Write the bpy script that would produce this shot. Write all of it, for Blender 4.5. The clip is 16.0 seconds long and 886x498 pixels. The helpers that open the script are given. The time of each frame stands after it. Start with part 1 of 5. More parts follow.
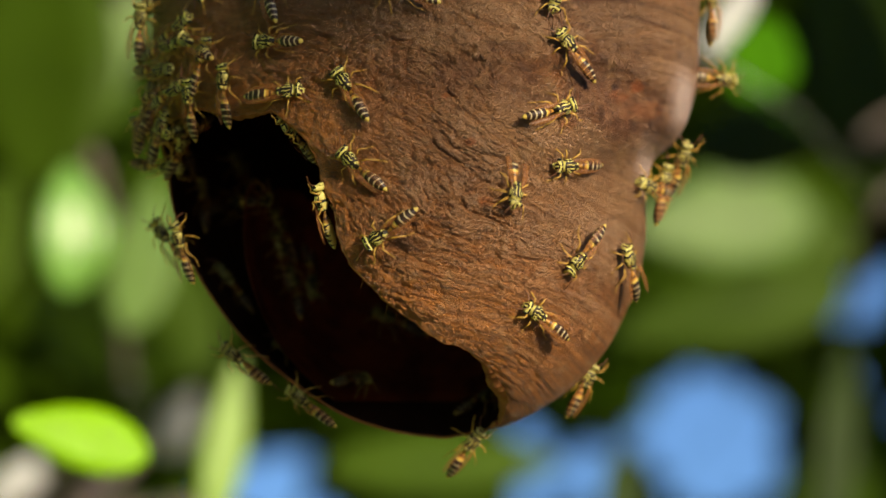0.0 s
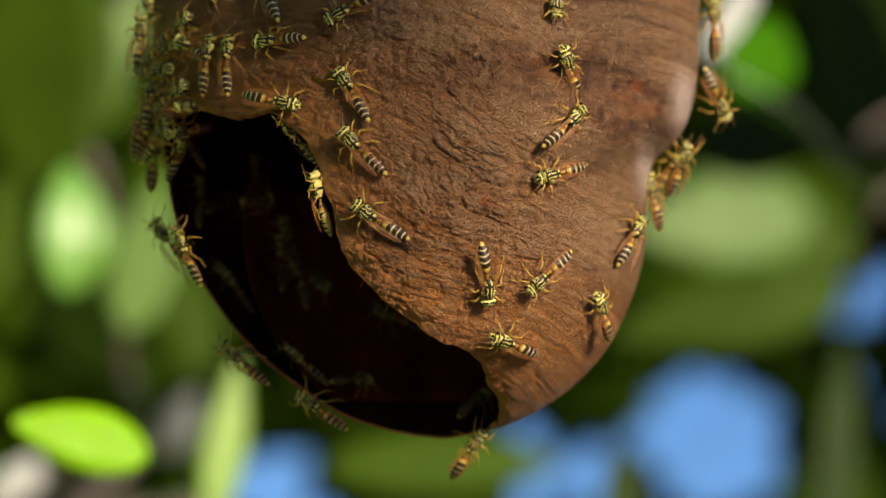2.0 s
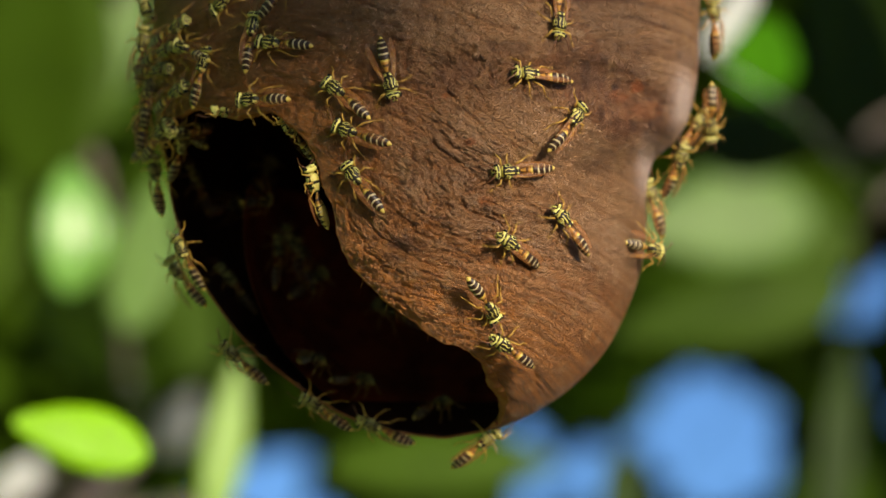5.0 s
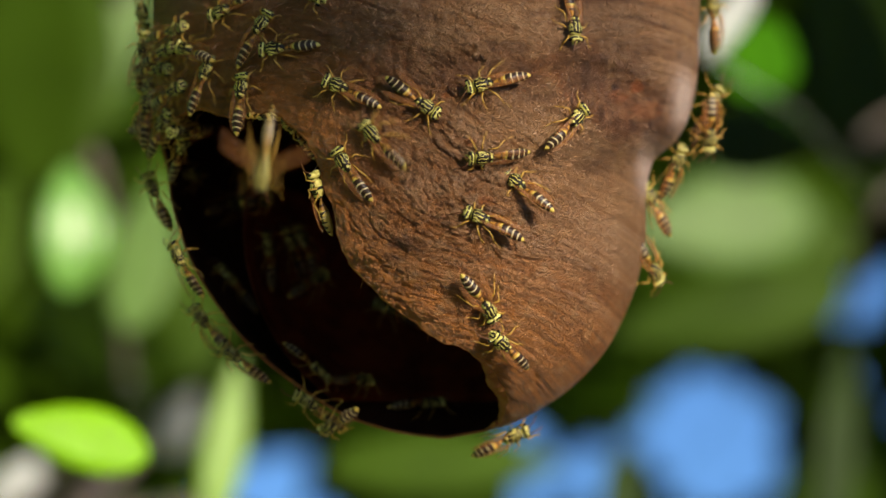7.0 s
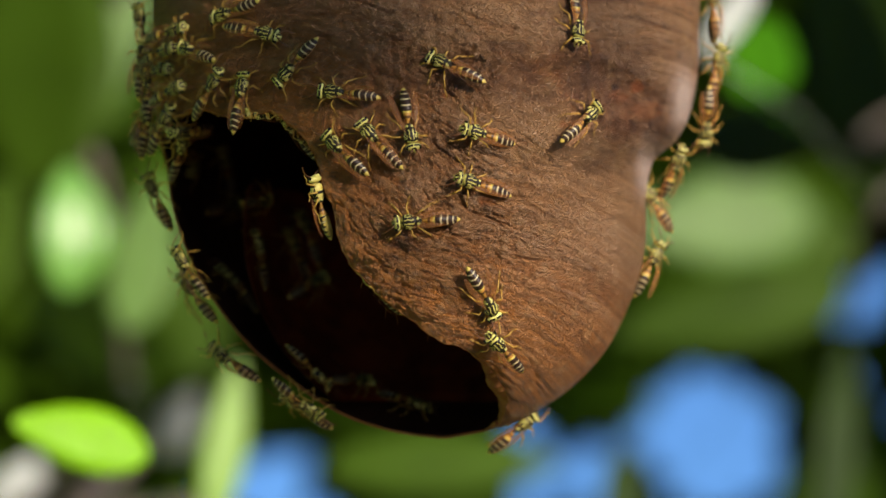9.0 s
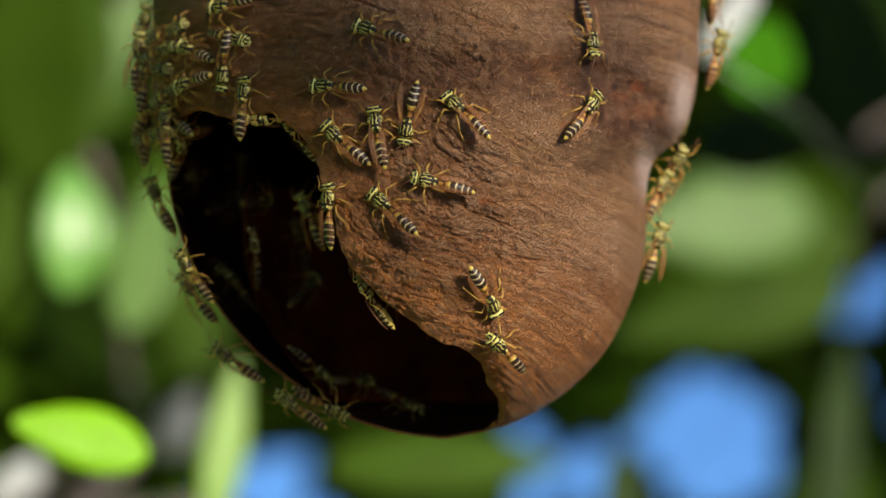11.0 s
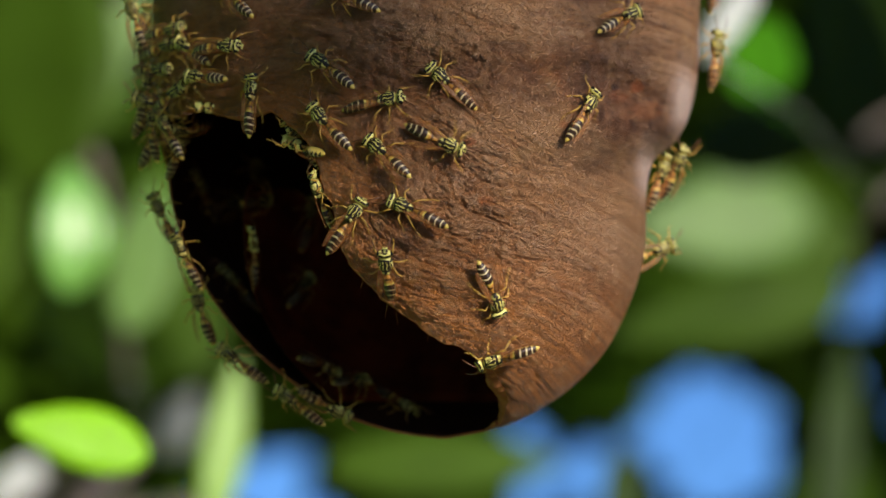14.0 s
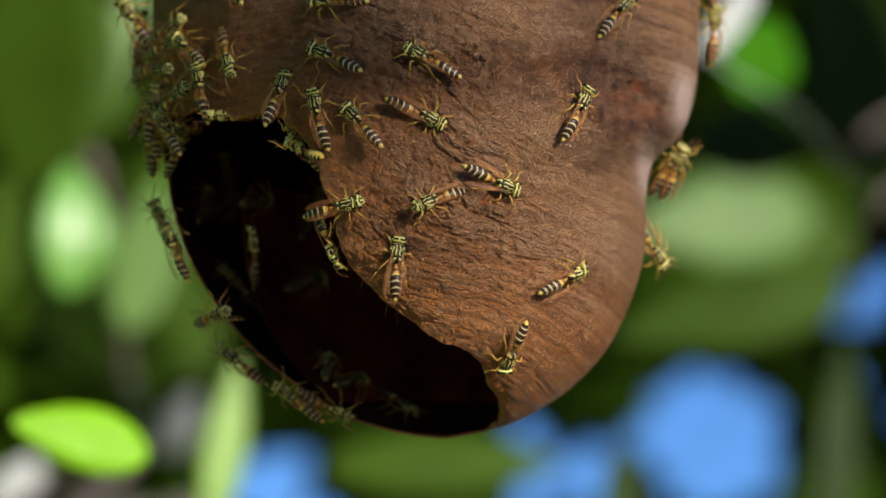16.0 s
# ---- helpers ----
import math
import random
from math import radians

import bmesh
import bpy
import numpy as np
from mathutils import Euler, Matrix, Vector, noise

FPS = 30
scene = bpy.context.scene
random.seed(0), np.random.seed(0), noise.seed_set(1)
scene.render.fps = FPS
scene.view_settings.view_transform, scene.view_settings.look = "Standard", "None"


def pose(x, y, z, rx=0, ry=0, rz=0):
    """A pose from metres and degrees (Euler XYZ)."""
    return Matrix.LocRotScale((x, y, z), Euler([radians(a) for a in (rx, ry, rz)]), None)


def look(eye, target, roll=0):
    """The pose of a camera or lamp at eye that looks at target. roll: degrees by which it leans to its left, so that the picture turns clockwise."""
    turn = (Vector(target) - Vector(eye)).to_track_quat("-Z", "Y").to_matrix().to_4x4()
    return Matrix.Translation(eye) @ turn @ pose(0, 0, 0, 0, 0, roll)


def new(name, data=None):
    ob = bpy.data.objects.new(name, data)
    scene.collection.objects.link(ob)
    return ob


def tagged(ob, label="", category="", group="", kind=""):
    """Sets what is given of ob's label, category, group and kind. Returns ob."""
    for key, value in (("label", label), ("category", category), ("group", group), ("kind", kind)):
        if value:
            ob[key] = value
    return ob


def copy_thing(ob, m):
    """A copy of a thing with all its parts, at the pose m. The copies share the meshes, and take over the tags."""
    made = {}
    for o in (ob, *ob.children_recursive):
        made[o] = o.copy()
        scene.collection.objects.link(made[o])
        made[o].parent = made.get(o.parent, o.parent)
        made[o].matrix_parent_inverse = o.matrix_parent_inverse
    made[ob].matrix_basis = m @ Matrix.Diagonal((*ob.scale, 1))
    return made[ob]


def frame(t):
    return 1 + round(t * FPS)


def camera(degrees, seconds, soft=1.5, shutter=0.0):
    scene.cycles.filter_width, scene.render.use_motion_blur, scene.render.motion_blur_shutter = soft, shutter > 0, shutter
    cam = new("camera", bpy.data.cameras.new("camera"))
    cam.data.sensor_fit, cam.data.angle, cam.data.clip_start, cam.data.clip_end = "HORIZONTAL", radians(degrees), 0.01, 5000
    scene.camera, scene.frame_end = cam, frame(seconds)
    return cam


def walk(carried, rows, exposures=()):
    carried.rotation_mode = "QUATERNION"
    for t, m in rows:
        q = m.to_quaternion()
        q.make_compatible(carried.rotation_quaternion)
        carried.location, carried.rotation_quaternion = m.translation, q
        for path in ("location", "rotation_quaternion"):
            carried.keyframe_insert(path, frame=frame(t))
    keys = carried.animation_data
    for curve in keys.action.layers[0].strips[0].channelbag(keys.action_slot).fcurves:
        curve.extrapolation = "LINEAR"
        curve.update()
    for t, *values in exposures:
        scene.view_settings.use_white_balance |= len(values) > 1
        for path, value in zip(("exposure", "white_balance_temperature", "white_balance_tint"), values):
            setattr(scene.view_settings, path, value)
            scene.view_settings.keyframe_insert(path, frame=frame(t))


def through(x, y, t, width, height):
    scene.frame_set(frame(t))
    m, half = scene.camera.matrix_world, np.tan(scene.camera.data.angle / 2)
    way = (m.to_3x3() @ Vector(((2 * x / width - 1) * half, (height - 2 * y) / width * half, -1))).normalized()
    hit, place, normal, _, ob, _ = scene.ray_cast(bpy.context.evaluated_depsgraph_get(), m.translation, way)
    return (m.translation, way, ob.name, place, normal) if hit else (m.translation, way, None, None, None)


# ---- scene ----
cam = camera(15.0, 16.0, soft=1.62, shutter=0.9)
PITCH = 15.0
REACH = 0.5955                      # from the lens to the nest's axis
NEST = pose(0, 0, 2.0, PITCH, 0, 0)  # local x: across, y: away from the lens, z: up the face
EYE = NEST @ Vector((0, -REACH, 0))
walk(cam, [(0.0, look(EYE, NEST.translation)), (16.0, look(EYE, NEST.translation))],
     [(0.0, 0.41, 7500, 17), (2.0, 0.41, 7250, 16), (4.0, 0.40, 7050, 15), (9.0, 0.40, 6600, 16), (16.0, 0.40, 6200, 17)])
cam.data.dof.use_dof = True
cam.data.dof.focus_distance = REACH - 0.040
cam.data.dof.aperture_fstop = 13.0

# ---- world, sun ----
SUN_TO = Vector((0.58, -0.73, 0.28)).normalized()
world = bpy.data.worlds.new("sky")
scene.world = world
world.use_nodes = True
wn = world.node_tree.nodes
sky = wn.new("ShaderNodeTexSky")
sky.sky_type = "NISHITA"
sky.sun_disc = False
sky.air_density, sky.dust_density, sky.ozone_density = 1.0, 0.9, 8.0
sky.sun_elevation = math.asin(SUN_TO.z)
sky.sun_rotation = math.atan2(SUN_TO.x, SUN_TO.y)
wn["Background"].inputs["Strength"].default_value = 0.125
world.node_tree.links.new(sky.outputs["Color"], wn["Background"].inputs["Color"])
sun = new("sun", bpy.data.lights.new("sun", "SUN"))
sun.data.energy = 4.5
sun.data.angle = radians(11)
sun.data.color = (1.0, 0.88, 0.68)
sun.matrix_basis = look(SUN_TO * 5, (0, 0, 0))


# ---- materials ----
class Nodes:
    """A short way to write node materials."""

    def __init__(self, name):
        self.mat = bpy.data.materials.new(name)
        self.mat.use_nodes = True
        self.tree = self.mat.node_tree
        self.bsdf = self.tree.nodes["Principled BSDF"]
        self.out = self.tree.nodes["Material Output"]

    def add(self, kind, **values):
        n = self.tree.nodes.new("ShaderNode" + kind)
        for key, v in values.items():
            if key in ("operation", "blend_type", "data_type", "noise_dimensions", "feature", "wave_type", "bands_direction", "use_clamp"):
                if key == "operation":
                    n.operation = v
                elif key == "blend_type":
                    n.blend_type = v
                elif key == "data_type":
                    n.data_type = v
                elif key == "feature":
                    n.feature = v
                elif key == "use_clamp":
                    n.use_clamp = v
            else:
                n.inputs[key.replace("_", " ")].default_value = v
        return n

    def link(self, a, b):
        self.tree.links.new(a, b)

    def coords(self, scale=(1, 1, 1), rot=(0, 0, 0), kind="Object"):
        c = self.add("TexCoord")
        m = self.add("Mapping")
        m.inputs["Scale"].default_value = scale
        m.inputs["Rotation"].default_value = [radians(a) for a in rot]
        self.link(c.outputs[kind], m.inputs["Vector"])
        return m.outputs["Vector"]

    def noise(self, vector, scale, detail=4, rough=0.6, distortion=0.0):
        n = self.add("TexNoise", Scale=scale, Detail=detail, Roughness=rough, Distortion=distortion)
        self.link(vector, n.inputs["Vector"])
        return n.outputs["Fac"]

    def ramp(self, fac, stops, constant=False):
        r = self.add("ValToRGB")
        e = r.color_ramp.elements
        while len(e) < len(stops):
            e.new(0.5)
        for k, (p, c) in zip(e, stops):
            k.position = p
            k.color = (*c, 1) if len(c) == 3 else c
        if constant:
            r.color_ramp.interpolation = "CONSTANT"
        self.link(fac, r.inputs["Fac"])
        return r.outputs["Color"]

    def mix(self, fac, a, b, blend="MIX"):
        m = self.add("Mix", data_type="RGBA", blend_type=blend)
        for value, socket in ((fac, m.inputs[0]), (a, m.inputs[6]), (b, m.inputs[7])):
            if isinstance(value, (int, float)):
                socket.default_value = value
            elif isinstance(value, tuple):
                socket.default_value = (*value, 1)
            else:
                self.link(value, socket)
        return m.outputs[2]

    def math(self, op, a, b=0.0, clamp=False):
        m = self.add("Math", operation=op, use_clamp=clamp)
        for value, socket in ((a, m.inputs[0]), (b, m.inputs[1])):
            if isinstance(value, (int, float)):
                socket.default_value = value
            else:
                self.link(value, socket)
        return m.outputs[0]

    def bump(self, height, distance, strength=1.0, after=None):
        b = self.add("Bump", Strength=strength, Distance=distance)
        self.link(height, b.inputs["Height"])
        if after is not None:
            self.link(after, b.inputs["Normal"])
        return b.outputs["Normal"]

    def done(self, color=None, rough=None, normal=None, **values):
        for value, name in ((color, "Base Color"), (rough, "Roughness"), (normal, "Normal")):
            if value is None:
                continue
            if isinstance(value, (int, float)):
                self.bsdf.inputs[name].default_value = value
            elif isinstance(value, tuple):
                self.bsdf.inputs[name].default_value = (*value, 1)
            else:
                self.link(value, self.bsdf.inputs[name])
        for key, v in values.items():
            self.bsdf.inputs[key.replace("_", " ")].default_value = v
        return self.mat


def carton_material():
    """Weathered brown carton: chewed bark in fibrous, wrinkled layers that run along the nest's flow lines."""
    n = Nodes("carton")
    plain = n.coords()
    flow = n.add("UVMap")
    flow.uv_map = "flow"
    stretch = n.add("Mapping")
    stretch.inputs["Scale"].default_value = (0.55, 1.0, 1.0)
    n.link(flow.outputs["UV"], stretch.inputs["Vector"])
    along = stretch.outputs["Vector"]
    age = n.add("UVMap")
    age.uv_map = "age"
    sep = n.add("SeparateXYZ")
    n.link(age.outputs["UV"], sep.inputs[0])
    big = n.noise(plain, 38, 3, 0.55)
    mid = n.noise(plain, 420, 6, 0.68)
    fibre = n.noise(along, 0.62, 9, 0.70, 0.7)
    strand = n.noise(along, 2.1, 6, 0.70, 0.5)
    fine = n.noise(plain, 1600, 4, 0.7)
    crack = n.math("ABSOLUTE", n.math("SUBTRACT", n.noise(along, 0.42, 6, 0.62, 0.9), 0.5))
    crack_b = n.math("ABSOLUTE", n.math("SUBTRACT", n.noise(along, 1.1, 4, 0.6, 0.6), 0.5))
    split = n.math("MULTIPLY", n.ramp(crack, [(0.0, (0.85, 0.85, 0.85)), (0.016, (0, 0, 0))]), n.ramp(mid, [(0.36, (0, 0, 0)), (0.50, (1, 1, 1))]))
    split_b = n.math("MULTIPLY", n.ramp(crack_b, [(0.0, (0.3, 0.3, 0.3)), (0.012, (0, 0, 0))]), n.ramp(big, [(0.38, (0, 0, 0)), (0.60, (1, 1, 1))]))
    tone = n.ramp(big, [(0.30, (0.29, 0.108, 0.030)), (0.50, (0.45, 0.172, 0.048)), (0.70, (0.55, 0.205, 0.052))])
    tone = n.mix(n.ramp(mid, [(0.40, (0, 0, 0)), (0.68, (0.7, 0.7, 0.7))]), tone, (0.40, 0.215, 0.10))
    # orange tone, strongest close to the opening
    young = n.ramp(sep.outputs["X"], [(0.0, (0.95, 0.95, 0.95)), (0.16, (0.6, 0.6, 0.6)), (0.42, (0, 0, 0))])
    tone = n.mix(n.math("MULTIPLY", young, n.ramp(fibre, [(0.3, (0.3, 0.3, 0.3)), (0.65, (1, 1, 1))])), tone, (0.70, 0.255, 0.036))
    tone = n.mix(n.ramp(strand, [(0.34, (0.6, 0.6, 0.6)), (0.48, (0, 0, 0))]), tone, (0.13, 0.055, 0.025))
    # sunlit glints on the right edge, painted as pale colour
    edge_glint = n.math("MULTIPLY", sep.outputs["Y"], n.ramp(mid, [(0.30, (0.5, 0.5, 0.5)), (0.55, (1, 1, 1))]), True)
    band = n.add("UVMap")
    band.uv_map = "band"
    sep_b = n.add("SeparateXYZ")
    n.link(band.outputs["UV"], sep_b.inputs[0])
    far_from_rim = n.ramp(sep.outputs["X"], [(0.24, (0, 0, 0)), (0.56, (0.8, 0.8, 0.8))])
    tone = n.mix(far_from_rim, tone, (0.41, 0.225, 0.10))
    # brown dirt below the seam, together with the fold's shade painted dark
    dirt_and_shade = n.math("MULTIPLY", sep_b.outputs["X"], n.ramp(mid, [(0.40, (0.40, 0.40, 0.40)), (0.58, (0.95, 0.95, 0.95))]))
    tone = n.mix(dirt_and_shade, tone, (0.15, 0.055, 0.018))
    draw = n.add("Mapping")
    draw.inputs["Scale"].default_value = (0.13, 0.85, 1.0)
    n.link(flow.outputs["UV"], draw.inputs["Vector"])
    streak = n.noise(draw.outputs["Vector"], 1.0, 6, 0.62, 0.8)
    tone = n.mix(n.ramp(streak, [(0.34, (0.75, 0.75, 0.75)), (0.50, (0, 0, 0))]), tone, (0.20, 0.075, 0.024))
    tone = n.mix(n.math("MULTIPLY", n.ramp(streak, [(0.52, (0, 0, 0)), (0.68, (0.6, 0.6, 0.6))]), n.math("SUBTRACT", 1.0, n.math("MULTIPLY", sep_b.outputs["X"], 0.8))), tone, (0.60, 0.31, 0.14))
    rust = n.ramp(n.math("ADD", n.noise(plain, 120, 5, 0.65), n.math("MULTIPLY", sep_b.outputs["X"], 0.03)), [(0.56, (0, 0, 0)), (0.70, (0.4, 0.4, 0.4))])
    tone = n.mix(rust, tone, (0.40, 0.13, 0.03))
    ochre = n.ramp(n.noise(plain, 260, 4, 0.6), [(0.56, (0, 0, 0)), (0.68, (0.5, 0.5, 0.5))])
    tone = n.mix(ochre, tone, (0.55, 0.33, 0.15))
    soot = n.ramp(n.noise(plain, 70, 5, 0.7), [(0.60, (0, 0, 0)), (0.75, (0.55, 0.55, 0.55))])
    tone = n.mix(soot, tone, (0.10, 0.05, 0.03))
    tone = n.mix(n.ramp(fine, [(0.60, (0, 0, 0)), (0.76, (0.5, 0.5, 0.5))]), tone, (0.50, 0.34, 0.21))
    tone = n.mix(n.math("MAXIMUM", split, split_b), tone, (0.05, 0.022, 0.012))
    # raised ridges turn pale greyish brown: their sheen is put into the colour
    ridge_sheen = n.math("MULTIPLY", n.ramp(sep_b.outputs["Y"], [(0.35, (0, 0, 0)), (0.80, (0.75, 0.75, 0.75))]), n.ramp(strand, [(0.38, (0, 0, 0)), (0.60, (1, 1, 1))]))
    ridge_sheen = n.math("MULTIPLY", ridge_sheen, n.math("SUBTRACT", 1.0, n.math("MAXIMUM", young, n.math("MULTIPLY", sep_b.outputs["X"], 0.8))))
    tone = n.mix(ridge_sheen, tone, (0.56, 0.35, 0.20))
    marks = n.add("UVMap")
    marks.uv_map = "marks"
    sep_m = n.add("SeparateXYZ")
    n.link(marks.outputs["UV"], sep_m.inputs[0])
    tone = n.mix(sep_m.outputs["X"], tone, (0.075, 0.030, 0.014))
    tone = n.mix(sep_m.outputs["Y"], tone, (0.52, 0.13, 0.022))
    tone = n.mix(edge_glint, tone, (0.90, 0.68, 0.56))
    high = n.math("ADD", n.math("MULTIPLY", fibre, 0.8), n.math("MULTIPLY", strand, 0.35))
    high = n.math("SUBTRACT", high, n.math("MULTIPLY", n.math("MAXIMUM", split, split_b), 0.35))
    nor = n.bump(mid, 0.0022, 1.0)
    nor = n.bump(high, 0.0085, 1.0, nor)
    nor = n.bump(fine, 0.0006, 1.0, nor)
    return n.done(tone, n.mix(n.ramp(big, [(0.40, (0, 0, 0)), (0.62, (0.8, 0.8, 0.8))]), n.ramp(mid, [(0.3, (0.32, 0.32, 0.32)), (0.7, (0.55, 0.55, 0.55))]), (0.30, 0.30, 0.30)), nor, Specular_IOR_Level=0.55)


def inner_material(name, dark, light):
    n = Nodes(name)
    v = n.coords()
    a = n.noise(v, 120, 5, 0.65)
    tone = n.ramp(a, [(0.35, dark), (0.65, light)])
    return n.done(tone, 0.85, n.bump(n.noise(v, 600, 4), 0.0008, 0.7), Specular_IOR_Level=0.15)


def split_axes(n):
    """The thing's own coordinates in millimetres: along it, across it (both sides alike), up, and a slight wobble."""
    c = n.add("TexCoord")
    s = n.add("SeparateXYZ")
    n.link(c.outputs["Object"], s.inputs[0])
    wob = n.math("MULTIPLY", n.math("SUBTRACT", n.noise(c.outputs["Object"], 1700, 3), 0.5), 1.0)
    x, z = n.math("MULTIPLY", s.outputs["X"], 1000.0), n.math("MULTIPLY", s.outputs["Z"], 1000.0)
    y = n.math("MULTIPLY", n.math("ABSOLUTE", s.outputs["Y"]), 1000.0)
    return c.outputs["Object"], x, n.math("ADD", y, wob), z


def between(n, a, low, high):
    return n.math("MULTIPLY", n.math("GREATER_THAN", a, low), n.math("LESS_THAN", a, high))


def any_of(n, *marks):
    total = marks[0]
    for m in marks[1:]:
        total = n.math("MAXIMUM", total, m)
    return total


def shell_material():
    """Yellow back: black stripes along it, a black line behind the collar and one before the hind plate."""
    n = Nodes("striped_shell")
    v, x, y, z = split_axes(n)
    middle = n.math("MULTIPLY", n.math("LESS_THAN", y, 0.20), n.math("LESS_THAN", x, 2.75))
    stripe = n.math("MULTIPLY", between(n, y, 0.38, 0.80), between(n, x, 0.75, 2.55))
    edge = n.math("MULTIPLY", between(n, y, 0.95, 1.16), between(n, x, -0.1, 2.9))
    cross = n.math("MULTIPLY", between(n, n.math("ADD", x, n.math("MULTIPLY", y, 0.25)), 0.50, 0.92), n.math("LESS_THAN", y, 0.95))
    collar = n.math("MULTIPLY", between(n, n.math("ADD", x, n.math("MULTIPLY", y, 0.3)), 2.62, 2.92), n.math("LESS_THAN", y, 0.95))
    hind = n.math("MULTIPLY", n.math("LESS_THAN", x, 0.02), n.math("LESS_THAN", y, 0.42))
    flank = n.math("MULTIPLY", between(n, x, 1.1, 1.6), n.math("LESS_THAN", z, 1.25))
    dark = any_of(n, n.math("MULTIPLY", any_of(n, middle, stripe, edge, cross, collar, hind), n.math("GREATER_THAN", z, 1.1)), flank)
    stain = n.ramp(n.noise(v, 1100, 3), [(0.42, (0.68, 0.64, 0.19)), (0.66, (0.56, 0.44, 0.08))])
    tone = n.mix(dark, stain, (0.016, 0.013, 0.006))
    return n.done(tone, 0.5, n.bump(n.noise(v, 5000, 2), 0.00005, 0.5), Specular_IOR_Level=0.3)


def face_material():
    n = Nodes("striped_face")
    v, x, y, z = split_axes(n)
    crown = n.math("MULTIPLY", between(n, x, 3.38, 3.78), between(n, y, 0.10, 1.05))
    brow = n.math("MULTIPLY", n.math("GREATER_THAN", x, 3.95), between(n, y, 0.08, 0.50))
    nape = n.math("MULTIPLY", n.math("LESS_THAN", x, 3.15), n.math("LESS_THAN", y, 0.75))
    tone = n.mix(n.math("MULTIPLY", any_of(n, crown, brow, nape), n.math("GREATER_THAN", z, 1.25)), (0.68, 0.64, 0.18), (0.016, 0.013, 0.006))
    return n.done(tone, 0.45, Specular_IOR_Level=0.3)


def banded_material():
    """Black bands with cream edges, amber with a brown spot at the waist, yellow at the tip and below."""
    n = Nodes("banded_abdomen")
    c = n.add("TexCoord")
    s = n.add("SeparateXYZ")
    n.link(c.outputs["Object"], s.inputs[0])
    wav = n.math("MULTIPLY", n.math("ABSOLUTE", s.outputs["Y"]), 0.22)
    x = n.math("MULTIPLY", n.math("ADD", s.outputs["X"], wav), -138.0)
    amber, cream, black, yellow, brown = (0.46, 0.225, 0.04), (0.53, 0.44, 0.24), (0.028, 0.014, 0.008), (0.62, 0.47, 0.10), (0.10, 0.04, 0.014)
    stops = [(0.0, amber), (0.185, brown), (0.245, amber), (0.30, yellow), (0.345, black), (0.462, cream), (0.502, black), (0.615, cream), (0.652, black),
             (0.752, cream), (0.785, black), (0.868, yellow)]
    tone = n.ramp(x, stops, True)
    under = n.ramp(x, [(0.0, amber), (0.33, yellow)], True)
    low = n.math("LESS_THAN", n.math("ADD", s.outputs["Z"], n.math("MULTIPLY", n.math("ABSOLUTE", n.math("SUBTRACT", n.math("FRACT", n.math("MULTIPLY", x, 8.3)), 0.5)), 0.0012)), 0.00140)
    tone = n.mix(low, tone, under)
    return n.done(tone, 0.42, Specular_IOR_Level=0.35)


def plain_material(name, color, rough, amount=0.35, scale=2500, **values):
    n = Nodes(name)
    f = n.noise(n.coords(), scale, 3)
    dark = tuple(k * (1 - amount) for k in color)
    return n.done(n.mix(f, color, dark), rough, **values)


def wing_material():
    """Thin amber film, nearly clear between the veins, darker along both folded edges."""
    n = Nodes("wing")
    v, x, y, z = split_axes(n)
    vein = n.add("TexVoronoi", feature="DISTANCE_TO_EDGE", Scale=520.0)
    n.link(v, vein.inputs["Vector"])
    line = any_of(n, n.math("LESS_THAN", vein.outputs["Distance"], 0.03), n.math("GREATER_THAN", y, 0.52))
    tone = n.mix(line, (0.34, 0.15, 0.06), (0.38, 0.15, 0.035))
    n.done(tone, 0.34, Specular_IOR_Level=0.35)
    film = n.ramp(n.noise(v, 700, 2), [(0.3, (0.12, 0.12, 0.12)), (0.7, (0.30, 0.30, 0.30))])
    n.link(n.mix(line, film, (0.36, 0.36, 0.36)), n.bsdf.inputs["Alpha"])
    return n.mat


def leaf_material(name, color, rough=0.4, through=0.35, lean=(1.15, 1.2, 0.4), gloss=0.15):
    """A leaf: glossy skin over a body that lets light through."""
    n = Nodes(name)
    v = n.coords()
    info = n.add("ObjectInfo")
    a = n.noise(v, 30, 4)
    dark = tuple(k * 0.55 for k in color)
    tone = n.mix(a, color, dark)
    hue = n.add("HueSaturation")
    n.link(n.math("ADD", 0.85, n.math("MULTIPLY", info.outputs["Random"], 0.3)), hue.inputs["Value"])
    n.link(tone, hue.inputs["Color"])
    tone = hue.outputs["Color"]
    n.done(tone, rough, n.bump(n.noise(v, 160, 3), 0.002, 0.4), Specular_IOR_Level=gloss)
    t = n.add("BsdfTranslucent")
    n.link(n.mix(1.0, tone, lean, "MULTIPLY"), t.inputs["Color"])
    m = n.add("MixShader")
    m.inputs[0].default_value = through
    n.link(n.bsdf.outputs[0], m.inputs[1])
    n.link(t.outputs[0], m.inputs[2])
    n.link(m.outputs[0], n.out.inputs["Surface"])
    return n.mat


def bark_material(name, color):
    n = Nodes(name)
    v = n.coords(scale=(1, 1, 0.2))
    a = n.noise(v, 60, 6, 0.7)
    tone = n.mix(a, color, tuple(k * 0.4 for k in color))
    return n.done(tone, 0.85, n.bump(a, 0.006, 0.9))


